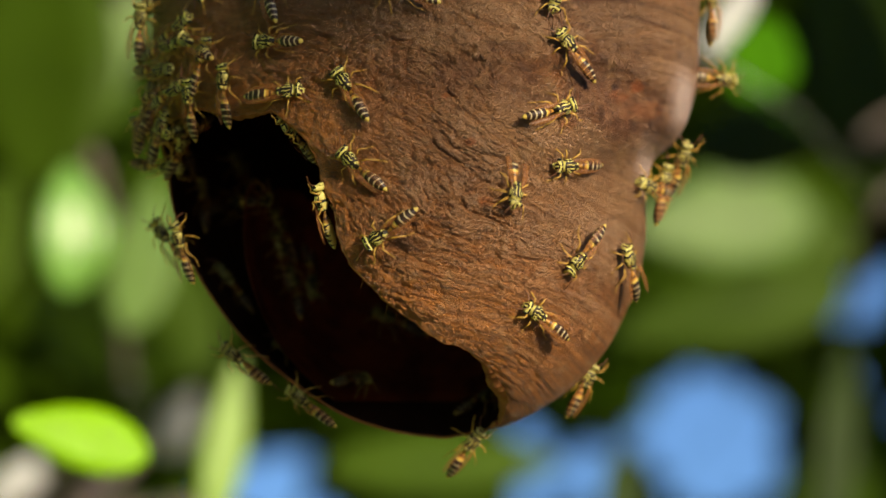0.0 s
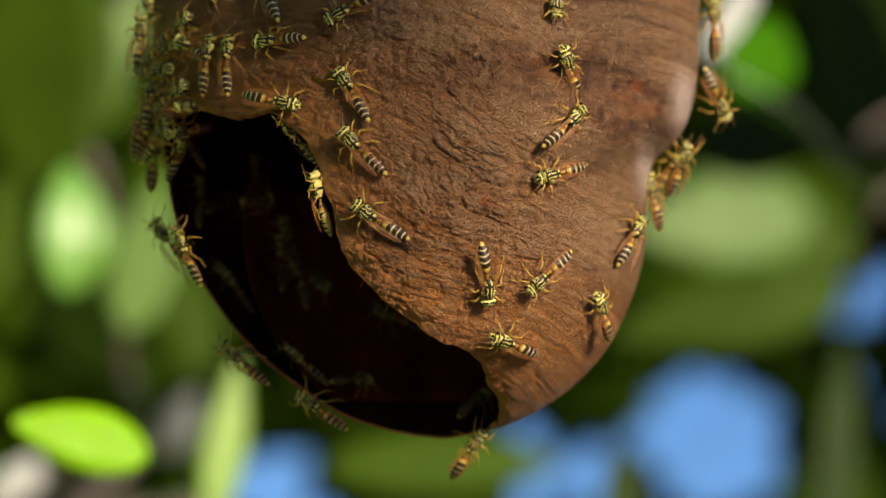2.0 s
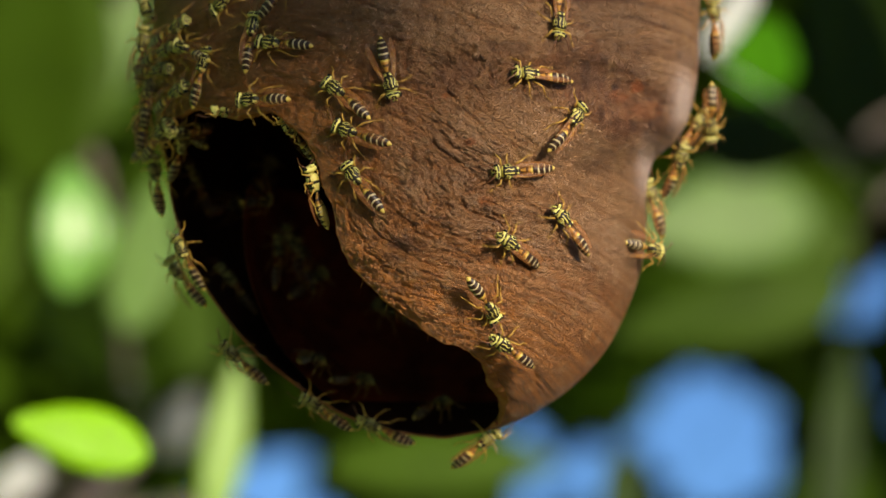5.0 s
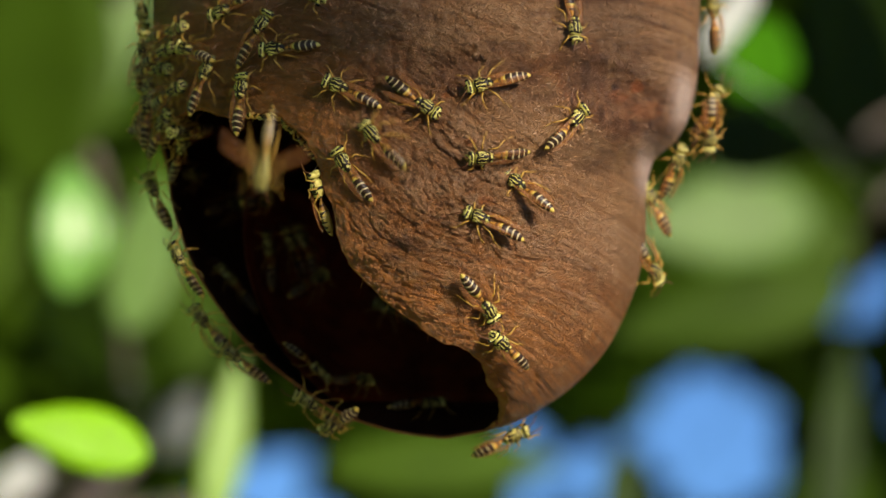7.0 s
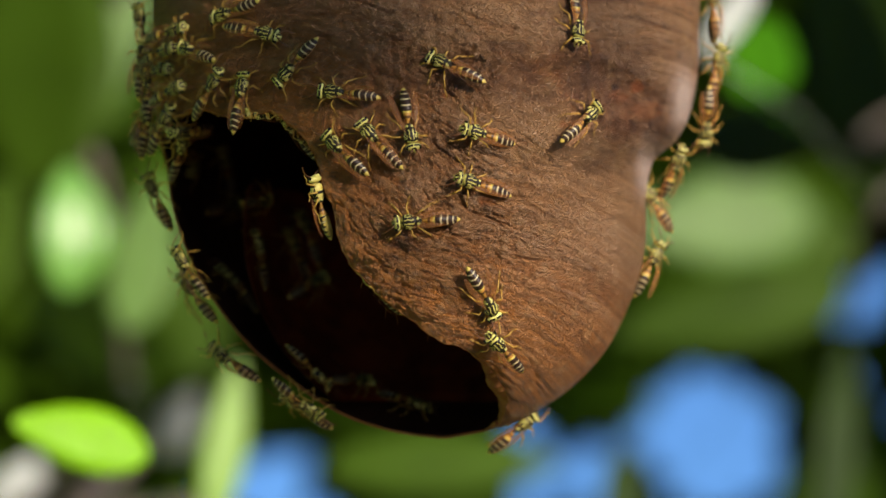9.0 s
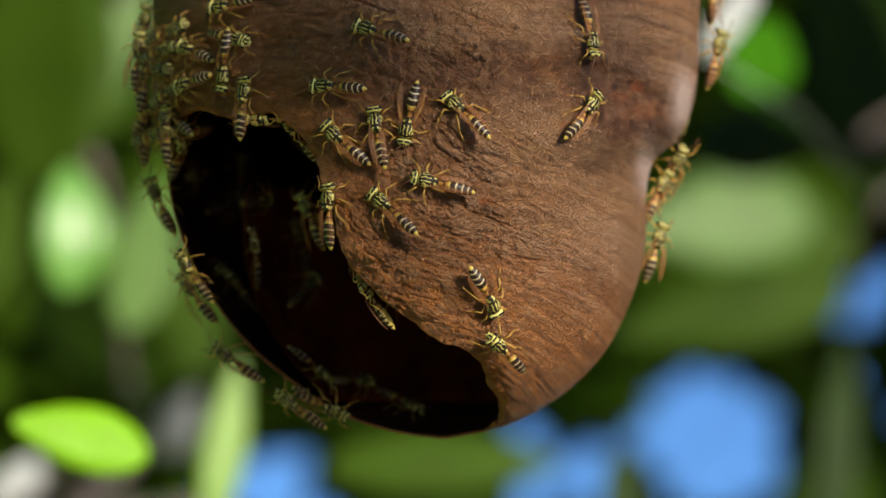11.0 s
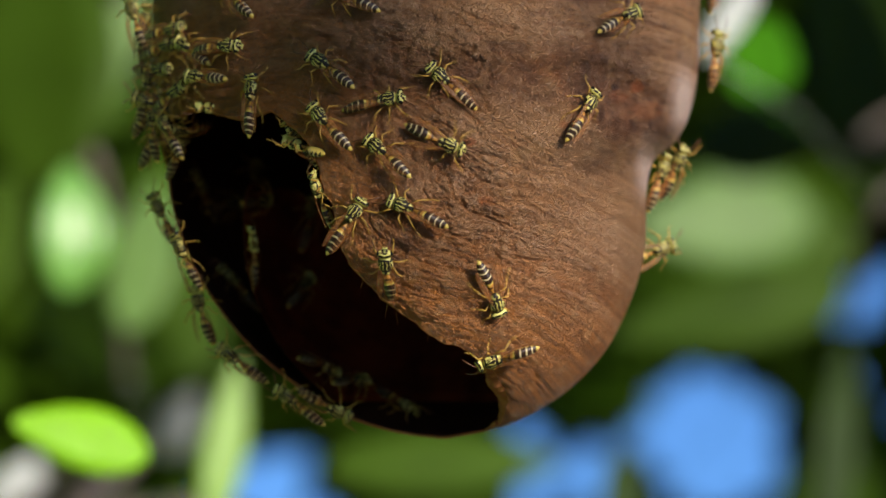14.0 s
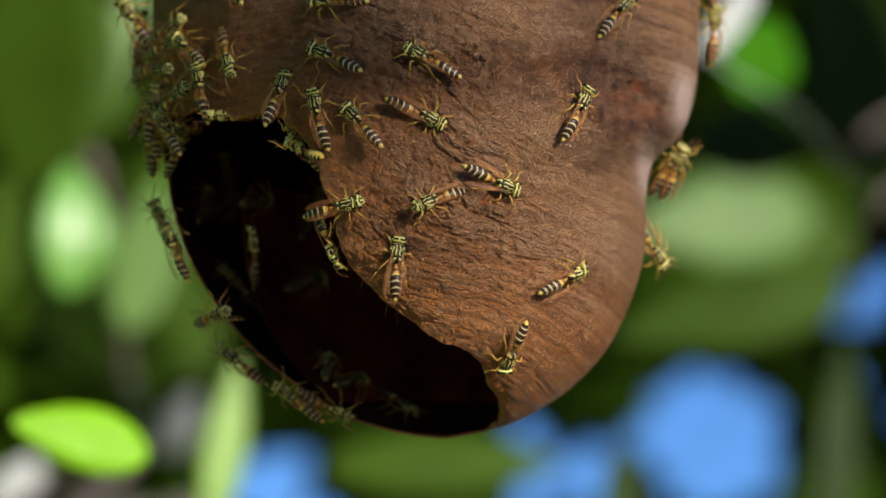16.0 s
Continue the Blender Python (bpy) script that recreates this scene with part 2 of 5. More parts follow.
def ground_material():
    n = Nodes("forest_floor")
    v = n.coords()
    a = n.noise(v, 0.8, 6, 0.65)
    b = n.noise(v, 14, 5, 0.7)
    tone = n.ramp(a, [(0.35, (0.12, 0.085, 0.045)), (0.5, (0.17, 0.13, 0.06)), (0.68, (0.24, 0.165, 0.08))])
    tone = n.mix(n.ramp(b, [(0.4, (0, 0, 0)), (0.7, (0.6, 0.6, 0.6))]), tone, (0.10, 0.085, 0.035))
    return n.done(tone, 0.95, n.bump(b, 0.05, 0.8))


# the inner carton is near black: the cavity's shade is in its colour
CARTON, INNER = carton_material(), inner_material("inner_carton_shade", (0.018, 0.006, 0.003), (0.05, 0.014, 0.006))
LAYER = inner_material("old_carton", (0.14, 0.026, 0.009), (0.32, 0.060, 0.017))
LIP = inner_material("torn_carton", (0.19, 0.072, 0.024), (0.38, 0.155, 0.052))
SHELL, FACE, BANDED = shell_material(), face_material(), banded_material()
EYE_BLACK = plain_material("eye_black", (0.012, 0.010, 0.008), 0.2)
LEG = plain_material("leg_amber", (0.62, 0.37, 0.06), 0.4)
FEELER = plain_material("feeler_brown", (0.16, 0.06, 0.02), 0.45)
WING = wing_material()
LEAF = leaf_material("leaf_mid_green", (0.072, 0.155, 0.006), 0.6, 0.35)
LEAF_PALE = leaf_material("leaf_pale_green", (0.15, 0.29, 0.03), 0.5, 0.4)
LEAF_MILKY = leaf_material("leaf_milky_green", (0.165, 0.32, 0.07), 0.5, 0.3, gloss=0.3)
LEAF_GLOSS = leaf_material("leaf_glossy_green", (0.24, 0.56, 0.10), 0.32, 0.4, gloss=0.8)
LEAF_LIME = leaf_material("leaf_lime_green", (0.36, 0.64, 0.13), 0.35, 0.2)
# whitened so that the glare of sun and sky is in the colour
LEAF_WHITE = leaf_material("leaf_bright_white", (0.70, 0.76, 0.76), 0.35, 0.3)
LEAF_VIVID = leaf_material("leaf_vivid_green", (0.055, 0.24, 0.002), 0.6, 0.3, gloss=0.06)
LEAF_YOUNG = leaf_material("leaf_young_green", (0.31, 0.74, 0.008), 0.4, 0.15)
# half as bright as the mid green: shade of the foliage in the colour
LEAF_SHADED = leaf_material("leaf_shaded_green", (0.035, 0.075, 0.010), 0.45, 0.25)
BARK = bark_material("bark_grey_brown", (0.20, 0.16, 0.13))
FLOOR = ground_material()


# ---- mesh helpers ----
def part(name, bm, material, parent, label=""):
    me = bpy.data.meshes.new(name)
    bm.to_mesh(me)
    bm.free()
    me.materials.append(material)
    for p in me.polygons:
        p.use_smooth = True
    ob = new(name, me)
    ob.parent = parent
    return tagged(ob, label)


def raw(name, verts, faces, material, parent=None, label=""):
    me = bpy.data.meshes.new(name)
    me.from_pydata(verts, [], faces)
    me.materials.append(material)
    me.polygons.foreach_set("use_smooth", [True] * len(me.polygons))
    ob = new(name, me)
    ob.parent = parent
    return tagged(ob, label)


def loft(bm, rows, sides=10):
    """A tube through rows of (centre, radius across, radius up), closed at both ends."""
    rings = []
    for k, (c, a, b) in enumerate(rows):
        c = Vector(c)
        before, after = Vector(rows[max(k - 1, 0)][0]), Vector(rows[min(k + 1, len(rows) - 1)][0])
        way = (after - before).normalized()
        side = way.cross(Vector((0, 0, 1)))
        side = side.normalized() if side.length > 0.05 else Vector((0, 1, 0))
        up = side.cross(way)
        rings.append([bm.verts.new(c + side * (a * math.cos(q)) + up * (b * math.sin(q)))
                      for q in (2 * math.pi * i / sides for i in range(sides))])
    for r, s in zip(rings, rings[1:]):
        for i in range(sides):
            bm.faces.new((r[i], r[(i + 1) % sides], s[(i + 1) % sides], s[i]))
    bm.faces.new(rings[0][::-1])
    bm.faces.new(rings[-1])
    bmesh.ops.recalc_face_normals(bm, faces=bm.faces)
    return bm


def curve_of(points, steps):
    """Smooth points through control points."""
    p = np.array(points, float)
    q = np.vstack([2 * p[0] - p[1], p, 2 * p[-1] - p[-2]])
    out = []
    for i in range(len(p) - 1):
        a, b, c, d = q[i:i + 4]
        for t in np.linspace(0, 1, steps, endpoint=False):
            out.append(0.5 * (2 * b + (c - a) * t + (2 * a - 5 * b + 4 * c - d) * t * t + (3 * b - a - 3 * c + d) * t ** 3))
    return np.array(out + [p[-1]])


def smooth_noise(x, y, z, scale, seed=0):
    """Cheap wavy noise from a sum of turned sines."""
    rng = np.random.RandomState(seed)
    total = np.zeros_like(x)
    for octave in range(4):
        for _ in range(4):
            k = rng.normal(size=3)
            k *= scale * 2 ** octave / np.linalg.norm(k) * rng.uniform(0.7, 1.3)
            total += np.sin(k[0] * x + k[1] * y + k[2] * z + rng.uniform(0, 6.3)) * 0.55 ** octave * 0.35
    return total


# ---- the nest ----
MM = 0.001


def on_face(x, z, y):
    """Nest space, from millimetres across and up its face and the depth y."""
    k = (REACH + y) / REACH * MM
    return np.stack([x * k, np.broadcast_to(y, np.shape(x)), z * k], -1)


# rings from top to bottom: left x, left z, right x, right z, half depth (mm)
RINGS = [(-6, 83, 6, 83, 5), (-30, 80, 28, 80, 28), (-44, 70, 40, 70, 40), (-50.5, 52, 45, 52, 45.5), (-51.6, 38, 45.3, 38, 46.5),
         (-51.4, 29, 45.0, 30, 46.5), (-50.5, 22, 43.4, 23.0, 46), (-49.6, 17.6, 41.0, 18.9, 45.5), (-48.8, 14, 37.3, 15.4, 44.5),
         (-48, 8, 36.0, 10, 44), (-45.6, 0, 35.9, 2, 42), (-42, -7, 34.4, -6, 39), (-35.4, -16, 30.6, -15, 33), (-27.9, -22.7, 25.6, -22, 26),
         (-18.4, -29, 19.1, -27.1, 17), (-9.4, -32.2, 11.6, -31.2, 9), (-0.4, -33.6, 0.6, -33.6, 0.5)]
# the broken opening, on the face (mm)
RIM = [(-46.6, 23.6), (-43.9, 25.1), (-40.5, 24.2), (-38.4, 23.6), (-35, 23.6), (-30.4, 24.3), (-26.4, 21.6), (-22.9, 17.1), (-21.4, 12.1), (-19.2, 6.1),
       (-17.9, 0.1), (-14.4, -4.9), (-8.4, -10.4), (-1.4, -15.7), (4.6, -18.1), (8.6, -21.4), (11.3, -25.9), (10.6, -29.9), (8.0, -32.2),
       (0, -36), (-18, -34), (-38, -24), (-53, -1), (-51, 21)]


def rim_curve():
    loop = RIM + RIM[:1]
    fine = curve_of(loop, 14)[:-1]
    s = np.arange(len(fine))
    wob = 0.12 * np.sin(s * 0.37) + 0.08 * np.sin(s * 0.83 + 1) + 0.06 * np.sin(s * 1.9 + 2)
    tang = np.roll(fine, -1, 0) - np.roll(fine, 1, 0)
    tang /= np.linalg.norm(tang, axis=1)[:, None] + 1e-9
    return fine + np.stack([-tang[:, 1], tang[:, 0]], 1) * wob[:, None]


def inside_rim(x, z):
    """Signed distance to the opening's edge: positive inside the opening."""
    c = rim_curve()
    best = np.full(x.shape, 1e9)
    odd = np.zeros(x.shape, bool)
    for (ax, az), (bx, bz) in zip(c, np.roll(c, -1, 0)):
        dx, dz = bx - ax, bz - az
        t = np.clip(((x - ax) * dx + (z - az) * dz) / (dx * dx + dz * dz + 1e-12), 0, 1)
        best = np.minimum(best, (x - ax - t * dx) ** 2 + (z - az - t * dz) ** 2)
        if abs(dz) > 1e-12:
            odd ^= ((az > z) != (bz > z)) & (x < (z - az) / dz * dx + ax)
    return np.sqrt(best) * np.where(odd, 1, -1)


FRONT, BACK, DOWN = 740, 90, 560
AROUND = FRONT + BACK


def hull():
    """The unbroken envelope: a grid of places, and their face coordinates (mm)."""
    prof = curve_of(RINGS, 40)
    # the rows stand closer below the shoulder than on the crown
    dense = np.where(prof[1:, 3] > 47, 0.25, 1.0)
    step = np.r_[0, np.cumsum((np.hypot(*(np.diff(prof[:, [2, 3]], axis=0)).T) + 0.02) * dense)]
    prof = np.stack([np.interp(np.linspace(0, step[-1], DOWN), step, prof[:, k]) for k in range(5)], 1)
    lx, lz, rx, rz, d = [prof[:, k][:, None] for k in range(5)]
    # finer on the side that faces the lens
    q = np.r_[np.linspace(-0.12, math.pi + 0.12, FRONT, endpoint=False), np.linspace(math.pi + 0.12, 2 * math.pi - 0.12, BACK, endpoint=False)][None, :]
    bell = np.exp(-np.linspace(-2.4, 2.4, 81) ** 2)
    keep = np.clip((np.arange(DOWN) - (DOWN - 90)) / 50, 0, 1)[:, None]

    def eased(row):
        soft = np.convolve(np.pad(row[:, 0], 40, mode="edge"), bell / bell.sum(), "valid")[:, None]
        return soft + (row - soft) * keep

    near_edge = np.clip(np.cos(q), 0, 1) ** 44
    slope = eased(rx)
    rx = slope + (rx - slope) * near_edge
    d, slope = eased(d), eased(rz - lz)
    rz = lz + slope
    x = (lx + rx) / 2 + (rx - lx) / 2 * np.cos(q)
    z = (lz + rz) / 2 + (rz - lz) / 2 * np.cos(q)
    mid = z * math.tan(radians(PITCH)) * MM
    y = mid - np.abs(d) * MM * np.sign(np.sin(q)) * np.abs(np.sin(q)) ** 0.92
    front = np.sin(q) * np.abs(d) + 0 * x
    rim = inside_rim(x, z)
    # wrinkles, and the seam where the older sheet overlaps the lower one
    s = z - seam_at(x)
    face = np.clip(np.sin(q) * 1.6, 0, 1)
    hollow = np.clip(-s / 3.0, 0, 1) ** 1.5 * np.clip(1 + s / 11, 0, 1) ** 1.3 * np.clip((x + 4) / 26, 0, 1) * np.clip((46 - x) / 6, 0.3, 1)
    lump = smooth_noise(x, y * 1000, z, 0.16, 3) * 0.5
    u, v = flow_of(x, z, front, rim)
    v2 = v + 2.6 * lattice(u * 0.10, v * 0.12, 1) + 1.3 * lattice(u * 0.32, v * 0.4, 2)
    fold = lattice(u * 0.09, v2 * 0.30, 3)
    crack = (1 - np.abs(lattice(u * 0.27, v2 * 0.52, 4)) * 2) ** 6
    crack_b = (1 - np.abs(lattice(u * 0.52, v2 * 1.05, 5)) * 2) ** 5
    crack_c = (1 - np.abs(lattice(u * 1.15, v2 * 2.2, 8)) * 2) ** 3
    crumb = lattice(x * 0.9, z * 0.9, 6) + 0.6 * lattice(x * 1.9 + v, z * 1.9, 7)
    rough = np.clip(0.78 + 0.8 * lattice(x * 0.05, z * 0.05, 9) + 0.95 * np.exp(-((x - 2) / 17) ** 2 - ((z - 4) / 13) ** 2) + 0.20 * np.exp(-((x - 2) / 26) ** 2 - ((z - 38) / 11) ** 2) - 0.45 * np.exp(-((x - 9) / 12) ** 2 - ((z + 13) / 8) ** 2) - np.clip((x - 12) / 90, 0, 0.15), 0.45, 1.7)
    skin = 0.6 * fold + rough * (0.35 - 0.42 * crack - 0.37 * crack_b - 0.28 * crack_c) + (0.24 + 0.34 * np.exp(-((s + 2) / 7) ** 2)) * crumb
    y = y + face * (2.6 * hollow - lump - skin) * MM
    return x, z, y, front, rim, u, v, skin


def seam_at(x):
    """How high the seam runs: the upper sheet ends there in a small lip."""
    return 35.0 - 0.0133 * np.maximum(x - 18, 0) ** 2 + 0.6 * np.sin(x * 0.30)


def lattice(x, y, seed):
    """Smooth random heights between -0.5 and 0.5 on a lattice of unit cells."""
    table = np.random.RandomState(seed).uniform(-0.5, 0.5, (256, 256))
    xi, yi = np.floor(x).astype(int), np.floor(y).astype(int)
    fx, fy = x - xi, y - yi
    fx, fy = fx * fx * (3 - 2 * fx), fy * fy * (3 - 2 * fy)
    a, b = table[xi & 255, yi & 255], table[(xi + 1) & 255, yi & 255]
    c, e = table[xi & 255, (yi + 1) & 255], table[(xi + 1) & 255, (yi + 1) & 255]
    return a + (b - a) * fx + (c - a + (a - b - c + e) * fx) * fy


def flow_of(x, z, front, rim):
    """Coordinates along and across the wrinkles, which run round the opening and level out above it."""
    g = np.maximum(rim, -45)
    return x * 0.85 - z * 0.5 + 0.35 * front, -0.62 * g + 0.70 * z - 0.12 * front


# stains on the carton, with a pit's and the overhang's shade painted among them: across, up, half width, half height
# (mm), strength
STAIN_SHADE = [(30.4, 28.6, 0.55, 0.6, 1.0), (25.2, 31.0, 0.8, 2.6, 0.7), (28.0, 24.0, 0.6, 1.4, 0.6), (31.5, 21.5, 2.4, 2.0, 0.5), (26.0, 14.8, 3.0, 1.5, 0.45), (38.0, 20.5, 2.2, 2.6, 0.6),
         (-6.5, 1.0, 2.6, 1.5, 0.6), (-9.0, -1.6, 1.2, 0.9, 0.5), (12.0, 36.0, 4.0, 1.0, 0.45), (2.0, 33.0, 3.0, 1.0, 0.4), (-14.0, 22.5, 1.6, 1.0, 0.4), (18.0, 27.0, 2.0, 0.8, 0.35)]
RUSTY = [(34.3, 28.9, 1.1, 1.0, 0.55), (4.8, 19.0, 0.8, 0.6, 0.6), (31.0, 27.0, 1.6, 1.0, 0.3), (36.0, 24.5, 2.0, 1.5, 0.25), (8.0, 8.5, 1.5, 0.7, 0.4), (0.5, 27.0, 1.0, 0.6, 0.5), (22.0, 22.0, 1.4, 0.7, 0.3)]


def stains(x, z, spots):
    """How strongly spots with ragged edges mark each place."""
    total = np.zeros_like(x)
    for cx, cz, a, b, strength in spots:
        far = ((x - cx) / a) ** 2 + ((z - cz) / b) ** 2 + 1.6 * lattice(x * 0.9, z * 0.9, 21) + 0.9 * lattice(x * 2.3, z * 2.3, 22)
        total = np.maximum(total, strength * np.clip(1.35 - far * 0.75, 0, 1))
    return total


def lay_uv(ob, name, u, v):
    me = ob.data
    layer = me.uv_layers.new(name=name)
    at = np.zeros(len(me.loops), int)
    me.loops.foreach_get("vertex_index", at)
    layer.data.foreach_set("uv", np.stack([np.asarray(u)[at], np.asarray(v)[at]], 1).ravel())


def build_nest():
    nest = new("wasp_nest")
    nest.matrix_basis = NEST
    tagged(nest, "brown papery carton wasp nest hanging from a branch, broken open below", "wasp nest")
    x, z, y, front, rim_far, u, v, skin_height = hull()
    whole = on_face(x, z, y)
    gap = np.minimum(rim_far, front + 1.2)
    # roll the lip inwards near the opening
    lip = np.clip(1 + gap / 3.0, 0, 1) ** 2 * (front > 3)
    y = y + lip * 0.5 * MM
    pts = on_face(x, z, y).reshape(-1, 3)
    flat = gap.reshape(-1).copy()
    n = len(flat)
    idx = np.arange(n).reshape(DOWN, AROUND)
    right = np.roll(idx, -1, 1)
    edges = np.vstack([np.stack([idx.ravel(), right.ravel()], 1), np.stack([idx[:-1].ravel(), idx[1:].ravel()], 1)])
    crossing = edges[(flat[edges[:, 0]] * flat[edges[:, 1]]) < 0]
    moved, was = pts.copy(), flat.copy()
    for a, b in crossing:
        t = was[a] / (was[a] - was[b])
        k, place = (a, t) if t < 0.5 else (b, t)
        if flat[k] != 0:
            moved[k] = pts[a] * (1 - place) + pts[b] * place
            flat[k] = 0
    pts = moved
    quads = np.stack([idx[:-1], right[:-1], right[1:], idx[1:]], -1).reshape(-1, 4)
    f = flat[quads]
    faces = [tuple(r) for r in quads[(f <= 0).all(1) & (f < 0).any(1)].tolist()]
    for r in quads[(f > 0).any(1) & (f < 0).any(1)]:
        for a, b, c in ((0, 1, 2), (0, 2, 3)) if flat[r[0]] == 0 and flat[r[2]] == 0 else ((1, 2, 3), (1, 3, 0)):
            if max(flat[r[a]], flat[r[b]], flat[r[c]]) <= 0:
                faces.append((r[a], r[b], r[c]))
    # outward normals of the grid
    g = on_face(x, z, y)
    nor = np.cross(np.roll(g, -1, 1) - np.roll(g, 1, 1), np.gradient(g, axis=0)).reshape(-1, 3)
    nor /= np.linalg.norm(nor, axis=1)[:, None] + 1e-12
    # the inner face does not follow the small wrinkles
    nor = nor.reshape(DOWN, AROUND, 3)
    for axis in (0, 1):
        nor = sum(np.roll(nor, k, axis) for k in range(-7, 8))
    nor = nor.reshape(-1, 3)
    nor /= np.linalg.norm(nor, axis=1)[:, None] + 1e-12
    mid = pts.mean(0)
    if ((pts - mid) * nor).sum(1).mean() < 0:
        nor = -nor
    thick = (0.3 + 0.6 * np.clip(front / 12, 0, 1)).reshape(-1, 1) * MM
    inner = pts - nor * thick
    # the lip turns in: its inner edge stands further into the opening
    e = 0.2
    near, dx, dz = gap > -4, np.zeros_like(x), np.zeros_like(x)
    nx, nz = x[near], z[near]
    dx[near] = (inside_rim(nx + e, nz) - inside_rim(nx - e, nz)) / (2 * e)
    dz[near] = (inside_rim(nx, nz + e) - inside_rim(nx, nz - e)) / (2 * e)
    turn_in = np.clip(1 + np.where(flat.reshape(gap.shape) == 0, 0, gap) / 2.5, 0, 1) ** 2 * np.clip(front / 14, 0, 1) * (0.45 + 0.4 * lattice(x * 0.25, z * 0.25, 12) + 0.2 * lattice(x * 0.9, z * 0.9, 13) + 2.0 * np.exp(-((x - 11) / 4) ** 2 - ((z + 23.5) / 4.5) ** 2))
    inner = inner + np.stack([dx * turn_in, 0.35 * turn_in, dz * turn_in], -1).reshape(-1, 3) * MM
    count = {}
    edge_on = flat == 0
    for face in faces:
        if not any(edge_on[i] for i in face):
            continue
        for a, b in zip(face, face[1:] + face[:1]):
            key = (min(a, b), max(a, b))
            count[key] = None if key in count else (a, b)
    rim = [e for e in count.values() if e and max(flat[e[0]], flat[e[1]]) == 0 and min(e) >= AROUND]
    used = np.zeros(n, bool)
    used[np.unique(np.concatenate([np.array(q) for q in faces]))] = True
    remap = np.cumsum(used) - 1
    outer_faces = [tuple(int(remap[i]) for i in q) for q in faces]
    skin = raw("envelope", pts[used].tolist(), outer_faces, CARTON, nest, "wrinkled brown carton envelope")
    # more orange along the opening and at the lower tip, greyer further off
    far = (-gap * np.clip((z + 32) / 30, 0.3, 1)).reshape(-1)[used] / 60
    lay_uv(skin, "flow", u.reshape(-1)[used], v.reshape(-1)[used])
    # where the painted glints sit on the right edge
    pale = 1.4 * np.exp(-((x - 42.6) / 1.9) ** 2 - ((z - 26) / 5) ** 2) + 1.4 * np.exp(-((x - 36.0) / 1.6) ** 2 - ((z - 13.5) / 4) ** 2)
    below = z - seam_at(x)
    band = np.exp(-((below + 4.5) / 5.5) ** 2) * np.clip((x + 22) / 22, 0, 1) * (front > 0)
    # the spot at the right paints the shade of the fold there
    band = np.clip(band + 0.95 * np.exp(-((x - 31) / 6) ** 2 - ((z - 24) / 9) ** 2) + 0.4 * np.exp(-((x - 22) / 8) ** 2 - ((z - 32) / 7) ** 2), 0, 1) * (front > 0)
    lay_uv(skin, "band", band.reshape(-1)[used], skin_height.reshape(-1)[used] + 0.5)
    lay_uv(skin, "marks", (stains(x, z, STAIN_SHADE) * (front > 0)).reshape(-1)[used], (stains(x, z, RUSTY) * (front > 0)).reshape(-1)[used])
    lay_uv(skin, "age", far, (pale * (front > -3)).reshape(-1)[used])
    raw("inner_wall", inner[used].tolist(), [q[::-1] for q in outer_faces], INNER, nest, "inside wall of the nest with its shade painted dark")
    ring_v, ring_f, seen = [], [], {}
    for a, b in rim:
        for i in (a, b):
            if i not in seen:
                seen[i] = len(ring_v)
                bulge = pts[i] * 0.45 + inner[i] * 0.55 + nor[i] * 0.25 * MM
                ring_v += [pts[i], pts[i] * 0.5 + bulge * 0.5 + nor[i] * 0.1 * MM, bulge, bulge * 0.5 + inner[i] * 0.5 + nor[i] * 0.08 * MM, inner[i]]
        p, q = seen[a], seen[b]
        ring_f += [(q + k, p + k, p + k + 1, q + k + 1) for k in range(4)]
    raw("torn_edge", [tuple(v) for v in ring_v], ring_f, LIP, nest, "pale torn edge of the opening")
    return nest, whole, inner[used], [q[::-1] for q in outer_faces]


def build_inner_layer():
    """An older sheet of carton inside, its torn top edge crossing the opening."""
    prof = curve_of(RINGS, 12)
    prof = prof[prof[:, 1].argsort()]
    verts, faces = [], []
    for k in range(49):
        q = radians(176 + 188 * k / 48)
        for j in range(19):
            x0 = -6 + 42 * math.cos(q)
            top = 11.0 - 0.09 * (x0 + 48) + 0.7 * math.sin(k * 0.7) + 0.35 * math.sin(k * 2.1) - 2.2 * math.exp(-((x0 + 24) / 7) ** 2)
            z = top + (-27 - top) * j / 18
            lx, rx, d = (np.interp(z, prof[:, 1], prof[:, c]) for c in (0, 2, 4))
            s = 0.66 + 0.22 * (j / 18) ** 0.8
            x = (lx + rx) / 2 + (rx - lx) / 2 * math.cos(q) * s
            y = z * math.tan(radians(PITCH)) - d * math.sin(q) * s
            verts.append(tuple(on_face(np.array(x), np.array(z), np.array(y * MM))))
    for k in range(48):
        for j in range(18):
            a = k * 19 + j
            faces.append((a, a + 1, a + 20, a + 19))
    bm = bmesh.new()
    vs = [bm.verts.new(v) for v in verts]
    for f in faces:
        bm.faces.new([vs[i] for i in f])
    bmesh.ops.solidify(bm, geom=bm.faces[:], thickness=0.0008)
    bmesh.ops.recalc_face_normals(bm, faces=bm.faces)
    part("inner_layer", bm, LAYER, nest, "dark red-brown inner sheet with a torn edge")
    return verts, faces


nest, WHOLE, inner_pts, inner_faces = build_nest()
layer_verts, layer_faces = build_inner_layer()


